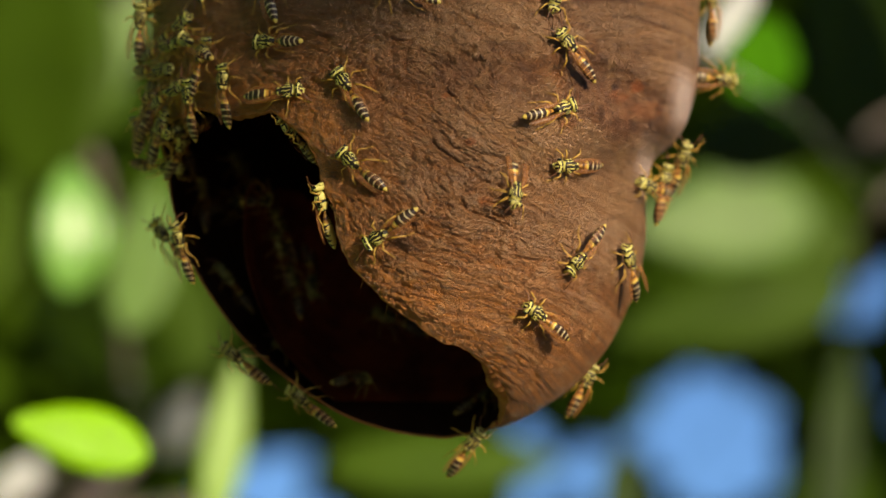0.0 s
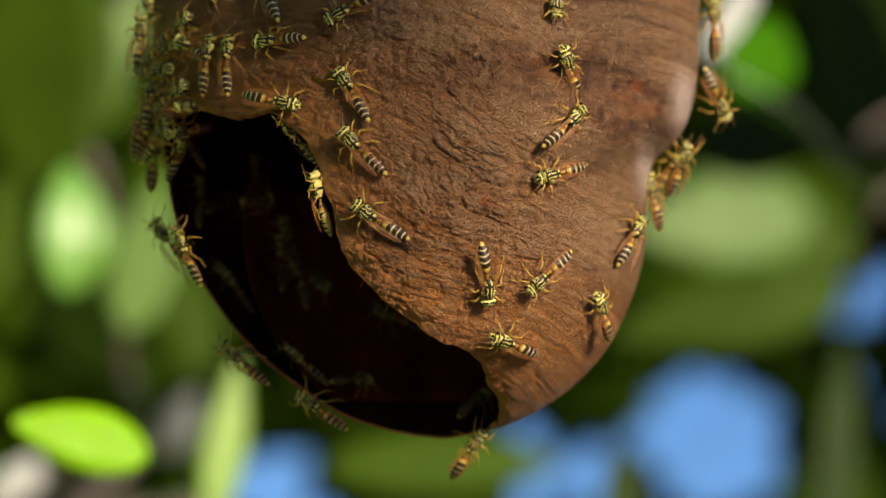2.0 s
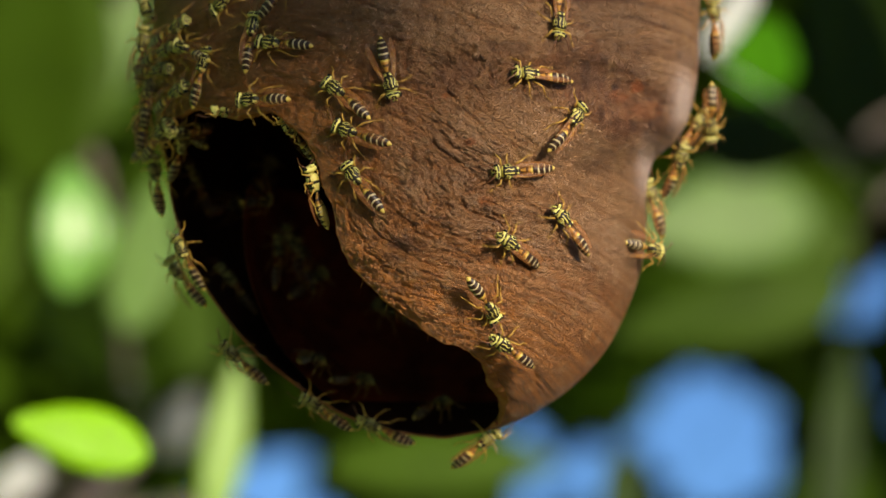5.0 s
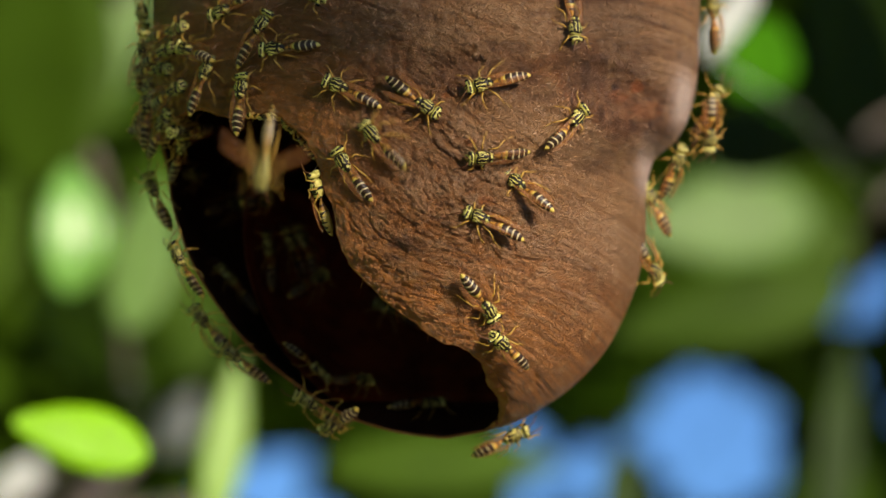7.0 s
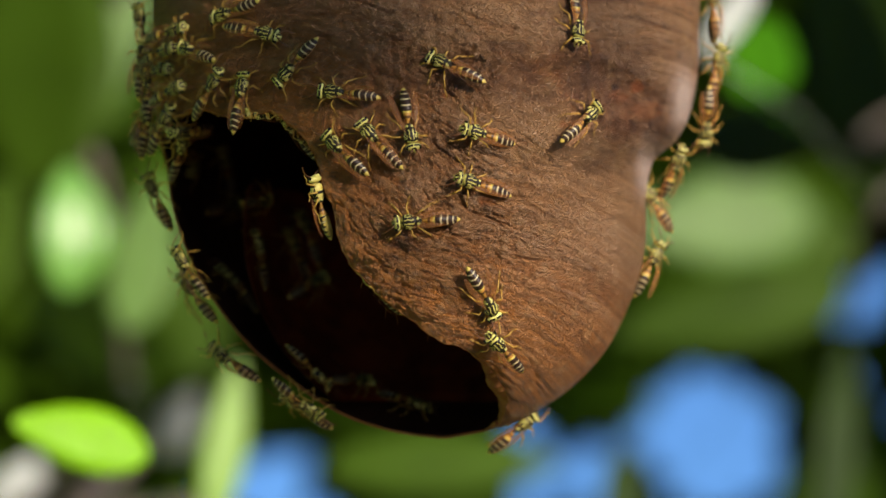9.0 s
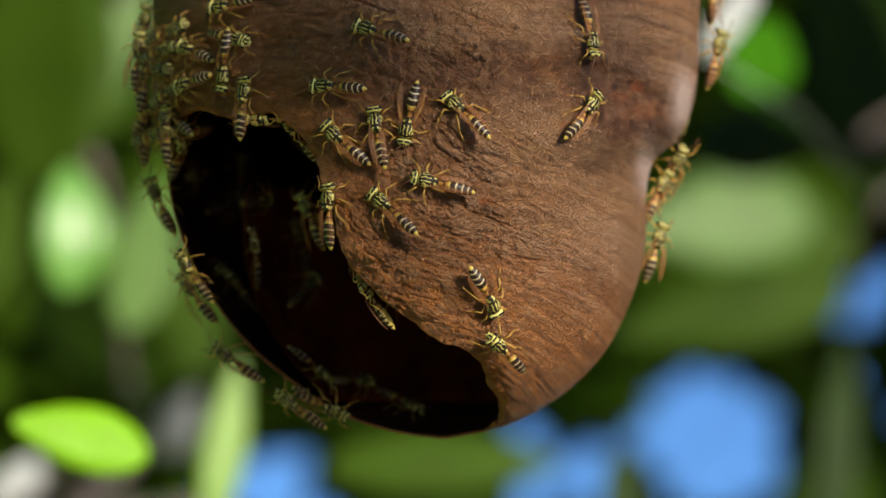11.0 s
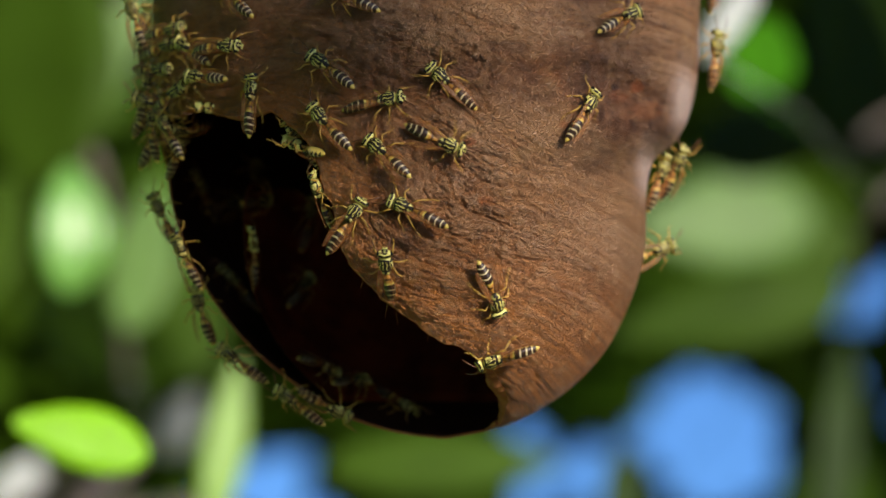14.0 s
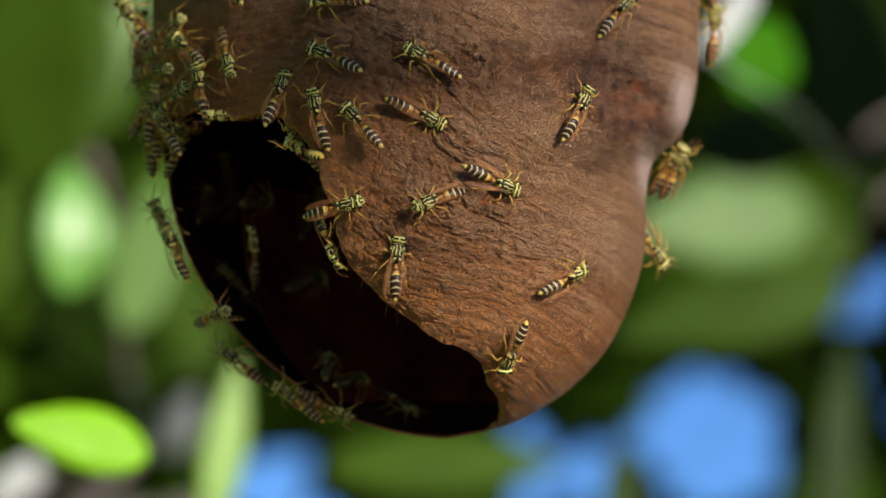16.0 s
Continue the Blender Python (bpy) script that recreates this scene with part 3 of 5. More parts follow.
def build_fibres():
    """A few loose fibres hang from the torn edge."""
    for x, z, length, lean in ((-9.8, -9.6, 2.6, 0.5), (-8.3, -11.0, 2.2, -0.35), (-14.0, -5.4, 1.4, 0.6), (-2.5, -15.0, 1.2, 0.3)):
        d = np.interp(z, [-33, -20, 0, 20], [2, 27, 41, 45])
        y = z * math.tan(radians(PITCH)) - 0.9 * d
        top = on_face(np.array(x), np.array(z), np.array(y * MM))
        pts = [(0, 0, 0.3), (-0.3 * lean, 0.3, -0.35 * length), (-0.7 * lean, 0.2, -0.7 * length), (-lean * 0.8, 0.4, -length)]
        path = curve_of([tuple(top + np.array(p) * MM) for p in pts], 4)
        part("fibre", loft(bmesh.new(), [(tuple(p), (0.11 - 0.006 * i) * MM, (0.11 - 0.006 * i) * MM) for i, p in enumerate(path)], 5), LIP, nest, "loose pale fibre")


build_fibres()


def tree_of(points, faces):
    from mathutils.bvhtree import BVHTree
    return BVHTree.FromPolygons([NEST @ Vector(p) for p in points], faces)


grid = np.arange(DOWN * AROUND).reshape(DOWN, AROUND)[::5, ::5]
coarse = WHOLE.reshape(-1, 3)[grid.ravel()]
gi = np.arange(grid.size).reshape(grid.shape)
gq = np.stack([gi[:-1], np.roll(gi, -1, 1)[:-1], np.roll(gi, -1, 1)[1:], gi[1:]], -1).reshape(-1, 4)
OUTSIDE = tree_of(coarse, [tuple(int(i) for i in q) for q in gq])
INSIDE = tree_of(list(inner_pts) + layer_verts, inner_faces + [tuple(i + len(inner_pts) for i in f) for f in layer_faces])
AXIS = {"x": NEST.to_3x3() @ Vector((1, 0, 0)), "y": NEST.to_3x3() @ Vector((0, 1, 0)), "z": NEST.to_3x3() @ Vector((0, 0, 1))}


def stand(x, z, heading, mode="", cling=(0, 0, -1), deep=1.5):
    """The pose of a wasp on the nest at x, z (mm on its face), its head towards heading (degrees). mode: on the outside,
    "in" on the inner wall, "back" on the far side, "cling" on the torn edge with its back towards cling."""
    aim = NEST @ Vector((x * MM, 0, z * MM))
    way = (aim - EYE).normalized()
    face = AXIS["x"] * math.cos(radians(heading)) + AXIS["z"] * math.sin(radians(heading))
    place, normal, _, _ = OUTSIDE.ray_cast(EYE, way)
    if mode == "in":
        place, normal, _, _ = INSIDE.ray_cast(EYE + way * (REACH - 0.012), way)
        if place is None:
            place, normal, _, _ = INSIDE.find_nearest(aim + way * 0.03)
    elif mode == "back":
        place, normal, _, _ = OUTSIDE.ray_cast(EYE + way * (REACH + 0.2), -way)
        if place is None:
            place, normal, _, _ = OUTSIDE.find_nearest(aim + way * 0.03)
        normal = normal if normal.dot(way) > 0 else -normal
    elif place is None:
        depth = math.tan(radians(PITCH)) * z * MM
        if x < 0:
            depth -= 0.015 * min(max((z - 18) / 6, 0), 1)
        q = EYE + way * ((REACH + depth) / way.dot(AXIS["y"]))
        near, normal, _, _ = OUTSIDE.find_nearest(q)
        normal = ((q - near).normalized() - way * 1.7).normalized()
        place = q - normal * 0.0017
    elif mode == "":
        # on the steep flanks they climb over each other and lean outwards
        normal = -normal if normal.dot(way) > 0 else normal
        steep = max(0.0, 0.60 + normal.dot(way))
        place = place + normal * (0.0022 * steep)
        normal = (normal - way * (1.3 * steep)).normalized()
    if mode == "cling":
        if place is None:
            place = aim
        normal = (AXIS["x"] * cling[0] + AXIS["y"] * cling[1] + AXIS["z"] * cling[2]).normalized()
        place = place + way * deep * MM - normal * 0.0022
        flat = face
    else:
        if mode != "back" and normal.dot(way) > 0 and abs(normal.dot(way)) > 0.2:
            normal = -normal
        slope = way.dot(normal)
        # the way along the surface that shows as this heading
        flat = face - way * (face.dot(normal) / slope) if abs(slope) > 0.35 else face
    flat = (flat - normal * flat.dot(normal)).normalized()
    m = Matrix((flat, normal.cross(flat), normal)).transposed().to_4x4()
    return Matrix.Translation(place) @ m


# ---- wasps ----
WM = 0.00087                        # a wasp is drawn in its own millimetres, of this size


def tube(points, radii, sides=6, steps=4):
    path = curve_of(points, steps)
    rad = np.interp(np.linspace(0, len(points) - 1, len(path)), range(len(points)), radii)
    return loft(bmesh.new(), [(tuple(p * WM), r * WM, r * WM) for p, r in zip(path, rad)], sides)


def blob(bm, c, r, u=12, v=8):
    m = Matrix.Translation(Vector(c) * WM) @ Matrix.Diagonal((r[0] * WM, r[1] * WM, r[2] * WM, 1))
    bmesh.ops.create_uvsphere(bm, u_segments=u, v_segments=v, radius=1, matrix=m)
    return bm


LEGS = {"fore": [(2.9, 0.9, 1.3), (4.0, 2.1, 2.4), (4.9, 3.0, 0.6), (5.9, 3.5, 0.12)],
        "mid": [(1.6, 1.0, 1.1), (1.8, 2.6, 2.2), (1.0, 3.7, 0.5), (0.3, 4.6, 0.12)],
        "hind": [(0.5, 1.0, 1.2), (-1.1, 2.1, 2.4), (-2.7, 2.9, 0.6), (-4.4, 3.4, 0.12)]}


def build_wasp():
    wasp = new("wasp")
    rows = []
    for x, a, b, z in ((-0.5, 0.30, 0.4, 2.1), (-0.2, 0.62, 0.75, 2.2), (0.4, 0.98, 1.1, 2.35), (1.3, 1.28, 1.35, 2.4), (2.2, 1.42, 1.3, 2.4), (2.9, 1.32, 1.15, 2.35), (3.25, 0.85, 0.85, 2.3), (3.45, 0.35, 0.4, 2.3)):
        rows.append(((x * WM, 0, z * WM), a * WM, b * WM))
    bm = loft(bmesh.new(), rows, 18)
    blob(bm, (0.25, 0, 3.3), (0.5, 0.78, 0.38), 12, 6)
    for s in (1, -1):
        blob(bm, (1.9, s * 1.28, 2.95), (0.34, 0.22, 0.26), 8, 6)
    part("thorax", bm, SHELL, wasp, "yellow thorax with black stripes")
    bm = blob(bmesh.new(), (4.15, 0, 2.25), (0.72, 1.60, 1.15), 16, 10)
    blob(bm, (4.62, 0, 1.75), (0.45, 0.8, 0.75), 10, 6)
    blob(bm, (4.75, 0.3, 1.15), (0.35, 0.25, 0.25), 8, 5)
    blob(bm, (4.75, -0.3, 1.15), (0.35, 0.25, 0.25), 8, 5)
    head = part("head", bm, FACE, wasp, "yellow head with black marks")
    for s in (1, -1):
        part("eye", blob(bmesh.new(), (4.32, s * 1.28, 2.32), (0.44, 0.34, 0.72), 10, 8), EYE_BLACK, head, "glossy black eye")
        feeler = part("antenna", tube([(0, 0, 0), (0.6, s * 0.55, 0.4), (1.6, s * 1.15, -0.2), (2.6, s * 1.55, -1.3)], (0.12, 0.09, 0.12, 0.10), 6), FEELER, head, "thin brown antenna")
        feeler.location = (4.7 * WM, s * 0.35 * WM, 2.7 * WM)
    # the waist, then overlapping rings that step down towards the tip
    rows = []
    for x, a, z in ((-0.3, 0.30, 2.1), (-0.8, 0.25, 2.2), (-1.3, 0.40, 2.35), (-1.9, 0.66, 2.4), (-2.5, 0.86, 2.38), (-2.75, 0.90, 2.36), (-2.85, 1.02, 2.35), (-3.4, 1.15, 2.3), (-4.2, 1.22, 2.22), (-4.3, 1.15, 2.21), (-5.4, 1.20, 2.08),
                    (-5.5, 1.10, 2.06), (-6.4, 1.02, 1.93), (-6.5, 0.93, 1.91), (-7.1, 0.74, 1.8), (-7.6, 0.42, 1.7), (-8.0, 0.08, 1.6)):
        rows.append(((x * WM, 0, z * WM), a * 0.92 * WM, a * 0.92 * WM))
    part("abdomen", loft(bmesh.new(), rows, 16), BANDED, wasp, "black abdomen with cream bands and yellow tip")
    for s in (1, -1):
        bm = bmesh.new()
        ring = []
        for lo in (0.0, 0.07):
            line = []
            for t, w0, w1 in ((0, -0.1, 0.2), (0.12, -0.3, 0.38), (0.35, -0.48, 0.52), (0.6, -0.62, 0.55), (0.82, -0.60, 0.45), (0.95, -0.30, 0.25), (1.0, -0.05, 0.05)):
                x, y, z = -8.4 * t, 0.12 * t + 0.22 * math.sin(3 * t), -0.35 * t + 0.35 * math.sin(3.1 * t)
                line.append([bm.verts.new((x * WM, s * (y + w * 1.05) * WM, (z + lo - 0.22 * abs(w)) * WM)) for w in (w0, 0.0, w1)])
            ring.append(line)
        for k in range(6):
            for j in range(2):
                for line in ring:
                    bm.faces.new((line[k][j], line[k][j + 1], line[k + 1][j + 1], line[k + 1][j]))
            for j in (0, 2):
                bm.faces.new((ring[0][k][j], ring[0][k + 1][j], ring[1][k + 1][j], ring[1][k][j]))
        bmesh.ops.recalc_face_normals(bm, faces=bm.faces)
        wing = part("wing", bm, WING, wasp, "folded translucent amber wing")
        wing.location = (1.4 * WM, s * 0.92 * WM, 3.3 * WM)
    for row in ("fore", "mid", "hind"):
        for s in (1, -1):
            hip = Vector(LEGS[row][0])
            pts = [((x - hip.x), s * (y - hip.y), z - hip.z) for x, y, z in LEGS[row]]
            bm = bmesh.new()
            radii = (0.18, 0.15, 0.11, 0.065)
            for (a, b), (ra, rb) in zip(zip(pts, pts[1:]), zip(radii, radii[1:])):
                a, b = Vector(a) * WM, Vector(b) * WM
                mid = a.lerp(b, 0.5)
                loft(bm, [(a, ra * 0.8 * WM, ra * 0.8 * WM), (mid, (ra + rb) * 0.5 * WM, (ra + rb) * 0.5 * WM), (b, rb * WM, rb * WM)], 6)
            leg = part("leg", bm, LEG, wasp, "thin amber leg")
            leg.location = (hip.x * WM, s * hip.y * WM, hip.z * WM)
            leg["side"] = s * {"fore": 1, "mid": -1, "hind": 1}[row]
    for p in wasp.children_recursive:
        p.data.transform(Matrix.Diagonal((1, 1, 0.80, 1)))
        p.location.z *= 0.80
    return wasp


# ---- the trees behind ----
def beyond(x, z, distance):
    """A place at that distance from the lens, on the line through x, z (mm) of the nest's face."""
    return EYE + (NEST @ Vector((x * MM, 0, z * MM)) - EYE) * (distance / REACH)


def blade(length, width, bend=0.12, fold=0.25, segments=12):
    """A leaf blade along +x from its stalk, with a fold along the midrib and a pointed tip."""
    bm = bmesh.new()
    layers = []
    for lo in (0.0, 0.0006):
        rows = []
        for k in range(segments + 1):
            t = k / segments
            w = width / 2 * math.sin(math.pi * t ** 0.85) ** 0.75 * (1 - 0.15 * t) + 0.001
            z = -bend * length * (t - 0.5) ** 2
            rows.append([bm.verts.new((length * t, w * j / 2, z + fold * w * abs(j) / 2 + lo + 0.02 * w * math.sin(9 * t + j))) for j in (-2, -1, 0, 1, 2)])
        layers.append(rows)
    for k in range(segments):
        for rows in layers:
            for j in range(4):
                bm.faces.new((rows[k][j], rows[k][j + 1], rows[k + 1][j + 1], rows[k + 1][j]))
        for j in (0, 4):
            bm.faces.new((layers[0][k][j], layers[0][k + 1][j], layers[1][k + 1][j], layers[1][k][j]))
    bmesh.ops.recalc_face_normals(bm, faces=bm.faces)
    return bm


def leafy_branch(label, leaves, root, twig, thick=0.006):
    """A twig through given places, with its leaves as parts: (x, z, distance, length, width, heading, facing, material), sized as on the nest's face (mm)."""
    branch = new("leafy_branch")
    tagged(branch, label, "branch", "leafy branches behind the nest")
    base = Vector(root)
    branch.location = base
    path = curve_of([(0, 0, 0)] + [tuple(beyond(*p) - base) for p in twig], 8)
    rad = np.linspace(thick, thick * 0.5, len(path))
    part("twig", loft(bmesh.new(), [(tuple(p), r, r) for p, r in zip(path, rad)], 8), BARK, branch, "grey-brown twig")
    for x, z, dist, length, width, heading, facing, mat in leaves:
        centre = beyond(x, z, dist) - base
        length, width = length * MM * dist / REACH, width * MM * dist / REACH
        along = (AXIS["x"] * math.cos(radians(heading)) + AXIS["z"] * math.sin(radians(heading)))
        normal = Vector(facing).normalized() if facing else (SUN_TO + (EYE - beyond(x, z, dist)).normalized()).normalized()
        along = (along - normal * along.dot(normal)).normalized()
        m = Matrix((along, normal.cross(along), normal)).transposed().to_4x4()
        foot = centre - along * length / 2
        leaf = part("leaf", blade(length, width, *((0.10, 0.06) if facing else (0.45, 0.25))), mat, branch)
        leaf.matrix_basis = Matrix.Translation(foot) @ m
        near = min((Vector(p) for p in path), key=lambda p: (p - foot).length)
        bm = loft(bmesh.new(), [(tuple(near), 0.0004, 0.0004), (tuple(near.lerp(foot, 0.5) + Vector((0, 0, 0.01))), 0.00025, 0.00025), (tuple(foot), 0.0004, 0.0004)], 6)
        part("leaf_stalk", bm, mat, branch)
    return branch


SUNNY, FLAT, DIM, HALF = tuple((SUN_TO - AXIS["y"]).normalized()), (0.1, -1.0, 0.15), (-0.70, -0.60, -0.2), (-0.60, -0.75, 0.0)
leafy_branch("twig with pale sunlit green leaves behind the nest", [
    (-65.5, 4, 1.3, 24, 13.5, 85, None, LEAF_GLOSS),
    (-53, -1, 1.5, 30, 12, 80, FLAT, LEAF_MILKY),
    (-60, 32, 1.5, 40, 9, 62, SUNNY, LEAF_MILKY),
    (-72, 36, 1.45, 54, 32, 100, (-0.2, -0.9, 0.1), LEAF),
    (-80, 2, 1.6, 30, 12, 75, FLAT, LEAF),
    (-48, -17, 2.6, 9, 9, 20, HALF, LEAF_WHITE),
    (-46.5, -31, 1.9, 13, 8, 60, HALF, LEAF_WHITE),
    (-61, -15, 1.9, 46, 22, 160, HALF, LEAF),
    (-46, -11, 2.2, 26, 13, 100, FLAT, LEAF),
], (-1.17, 0.92, 2.55), [(-84, 60, 1.7), (-70, 28, 1.6), (-60, 10, 1.6), (-56, -25, 1.7)])
leafy_branch("twig with vivid young green leaves lit by the sun", [
    (-64, -33.5, 0.86, 25, 11, 170, SUNNY, LEAF_YOUNG),
    (-38.5, -34, 1.25, 30, 7.5, 76, SUNNY, LEAF_LIME),
    (0, -38, 1.6, 42, 13, 4, FLAT, LEAF),
    # this white leaf stands in for a patch of bright sky
    (-75, -43, 1.5, 14, 10, 60, SUNNY, LEAF_WHITE),
], (-1.15, 0.90, 1.45), [(-90, -56, 1.5), (-66, -50, 1.25), (-48, -46, 1.3), (-28, -50, 1.5)])
leafy_branch("twig with broad pale green leaves in soft light", [
    (50, 5, 2.3, 36, 20, 190, SUNNY, LEAF_MILKY),
    (60, 2, 2.5, 28, 20, 175, FLAT, LEAF),
    (52, 42.5, 1.25, 22, 4.6, 54, SUNNY, LEAF_WHITE),
    (56, 34, 1.35, 17, 14, 70, FLAT, LEAF_VIVID),
    (58, 20, 1.9, 40, 15, 5, DIM, LEAF_SHADED),
    (51, -11, 1.7, 44, 16, 195, FLAT, LEAF),
    (42, -12, 1.8, 36, 10, 195, DIM, LEAF),
    (73, 34, 1.75, 44, 30, 120, DIM, LEAF_SHADED),
    (69.5, -34, 1.7, 40, 8, 80, FLAT, LEAF_SHADED),
    (31.5, -43, 1.7, 20, 7, 84, FLAT, LEAF_SHADED),
], (1.26, 1.10, 2.75), [(104, 34, 1.75), (86, 16, 1.6), (76, 6, 1.5), (72, -12, 1.7)], 0.0028)

# where the sky shows through the crown behind
GAPS = [(47, -34.5, 9.5, 8), (81.5, -17, 7.5, 11), (22, -46, 7, 4.5), (-31, -44, 6, 4)]


def build_tree():
    tree = new("tree")
    tagged(tree, "leafy forest tree in shade behind the nest", "tree")
    foot = beyond(-135, 0, 4.6)
    tree.location = (foot.x, foot.y, 0)
    o = tree.location
    bm = loft(bmesh.new(), [((0, 0, -0.1), 0.16, 0.16), ((0.02, 0, 1.2), 0.12, 0.12), ((0.0, 0.1, 2.6), 0.09, 0.09), ((0.1, 0.0, 4.2), 0.05, 0.05), ((0.05, 0.05, 5.4), 0.015, 0.015)], 12)
    part("trunk", bm, BARK, tree, "grey-brown trunk")
    rng = random.Random(4)
    for k in range(9):
        a, h = rng.uniform(0, 6.28), 1.6 + 0.4 * k
        p = [(0.05, 0.03, h), (0.5 * math.cos(a), 0.5 * math.sin(a), h + 0.25), (1.2 * math.cos(a), 1.2 * math.sin(a), h + 0.35)]
        path = curve_of(p, 5)
        part("limb", loft(bmesh.new(), [(tuple(q), 0.035 * (1 - i / 12), 0.035 * (1 - i / 12)) for i, q in enumerate(path)], 8), BARK, tree)
    verts, faces = [], []
    shape = [(0, 0), (0.25, 0.42), (0.6, 0.45), (1, 0), (0.6, -0.45), (0.25, -0.42)]
    for k in range(9500):
        x, z, d = rng.uniform(-150, 150), rng.uniform(-85, 95), rng.uniform(3.3, 5.4)
        size = rng.uniform(0.08, 0.16)
        # big leaves added beyond both sides of the view, to block sky light
        if k >= 5200:
            x, z, size = rng.choice((-1, 1)) * rng.uniform(130, 620), rng.uniform(-160, 260), size * 2.2
        turn = Euler((rng.uniform(-1.2, 1.2), rng.uniform(-0.9, 0.9), rng.uniform(0, 6.3))).to_matrix().to_4x4()
        reach, per = turn @ Vector((size / 2, 0, 0)), REACH / d / MM
        mx, mz, m = x + reach.dot(AXIS["x"]) * per, z + reach.dot(AXIS["z"]) * per, 0.46 * size * per
        stray = k < 5200 and rng.random() < 0.015
        if not stray and any(((mx - gx) / (ga + m)) ** 2 + ((mz - gz) / (gb + m)) ** 2 < 1 for gx, gz, ga, gb in GAPS):
            continue
        m = Matrix.Translation(beyond(x, z, d) - o) @ turn
        b = len(verts)
        for u, w in shape:
            verts.append(tuple(m @ Vector((u * size, w * size, -0.12 * size * u * u + 0.3 * abs(w) * size))))
        faces += [(b, b + 1, b + 2, b + 3), (b, b + 3, b + 4, b + 5)]
    tagged(raw("crown", verts, faces, LEAF, tree, "crown of many small dark leaves"), kind="stuff")


build_tree()


def build_ground():
    rng = np.random.RandomState(2)
    edge = np.r_[np.linspace(-12, 12, 61), np.array([-2000, -300, -60, -25, 25, 60, 300, 2000])]
    edge.sort()
    gx, gy = np.meshgrid(edge, edge)
    gz = np.where((abs(gx) < 20) & (abs(gy) < 20), smooth_noise(gx, gy, gx * 0, 0.8, 9) * 0.04, 0)
    n = len(edge)
    i = np.arange(n * n).reshape(n, n)
    quads = np.stack([i[:-1, :-1], i[:-1, 1:], i[1:, 1:], i[1:, :-1]], -1).reshape(-1, 4)
    g = raw("ground", np.stack([gx, gy, gz], -1).reshape(-1, 3).tolist(), [tuple(int(v) for v in q) for q in quads], FLOOR)
    tagged(g, "forest floor of soil and leaf litter", "ground", kind="structure")


build_ground()


def bole(x, y, height, thick, label):
    """A slim tree beside the view that carries the branches."""
    tree = new("tree")
    tree.location = (x, y, 0)
    tagged(tree, label, "tree")
    path = curve_of([(0, 0, -0.1), (0.03, 0.0, 1.0), (0.0, 0.04, 2.0), (0.05, 0.0, 3.2), (0.02, 0.05, height)], 6)
    part("trunk", loft(bmesh.new(), [(tuple(p), thick * (1.15 - 0.8 * p[2] / height), thick * (1.15 - 0.8 * p[2] / height)) for p in path], 14), BARK, tree, "grey-brown trunk")
    rng = random.Random(int(abs(x) * 100))
    verts, faces = [], []
    for k in range(5):
        a, h = k * 1.4 + 0.5, height - 1.3 + 0.25 * k
        rows = curve_of([(0.03, 0.02, h), (0.3 * math.cos(a), 0.3 * math.sin(a), h + 0.2), (0.8 * math.cos(a), 0.8 * math.sin(a), h + 0.3)], 5)
        part("limb", loft(bmesh.new(), [(tuple(q), 0.022 - 0.0015 * i, 0.022 - 0.0015 * i) for i, q in enumerate(rows)], 8), BARK, tree)
        for i in range(70):
            c = Vector(rows[rng.randrange(3, len(rows))]) + Vector((rng.gauss(0, 0.16), rng.gauss(0, 0.16), rng.gauss(0.02, 0.12)))
            m = Matrix.Translation(c) @ Euler((rng.uniform(-0.8, 0.8), rng.uniform(-0.8, 0.8), rng.uniform(0, 6.3))).to_matrix().to_4x4()
            b, size = len(verts), rng.uniform(0.06, 0.11)
            for t, w in ((0, 0), (0.25, 0.3), (0.6, 0.32), (1, 0), (0.6, -0.32), (0.25, -0.3)):
                verts.append(tuple(m @ Vector((t * size, w * size, -0.12 * size * t * t + 0.3 * abs(w) * size))))
            faces += [(b, b + 1, b + 2, b + 3), (b, b + 3, b + 4, b + 5)]
    tagged(raw("crown", verts, faces, LEAF, tree, "loose crown of green leaves"), kind="stuff")
    return tree


def build_hanger():
    """The limb that carries the nest, above the view."""
    host = bole(-1.2, 0.95, 4.0, 0.07, "slim grey-brown tree whose low limb carries the nest")
    bole(1.3, 1.15, 4.2, 0.06, "slim grey-brown tree with pale leafy twigs")
    top = NEST @ Vector((0, 0.0235, 0.090)) - Vector(host.location)
    ends = [(0.0, 0.0, 2.3), (0.45, -0.45, 2.24), (0.9, -0.82, 2.11), tuple(top + Vector((0, 0, 0.003))), (1.5, -1.0, 2.12)]
    path = curve_of(ends, 8)
    rad = np.linspace(0.024, 0.008, len(path))
    part("limb", loft(bmesh.new(), [(tuple(p), r, r) for p, r in zip(path, rad)], 10), BARK, host, "low limb that holds the nest")


build_hanger()


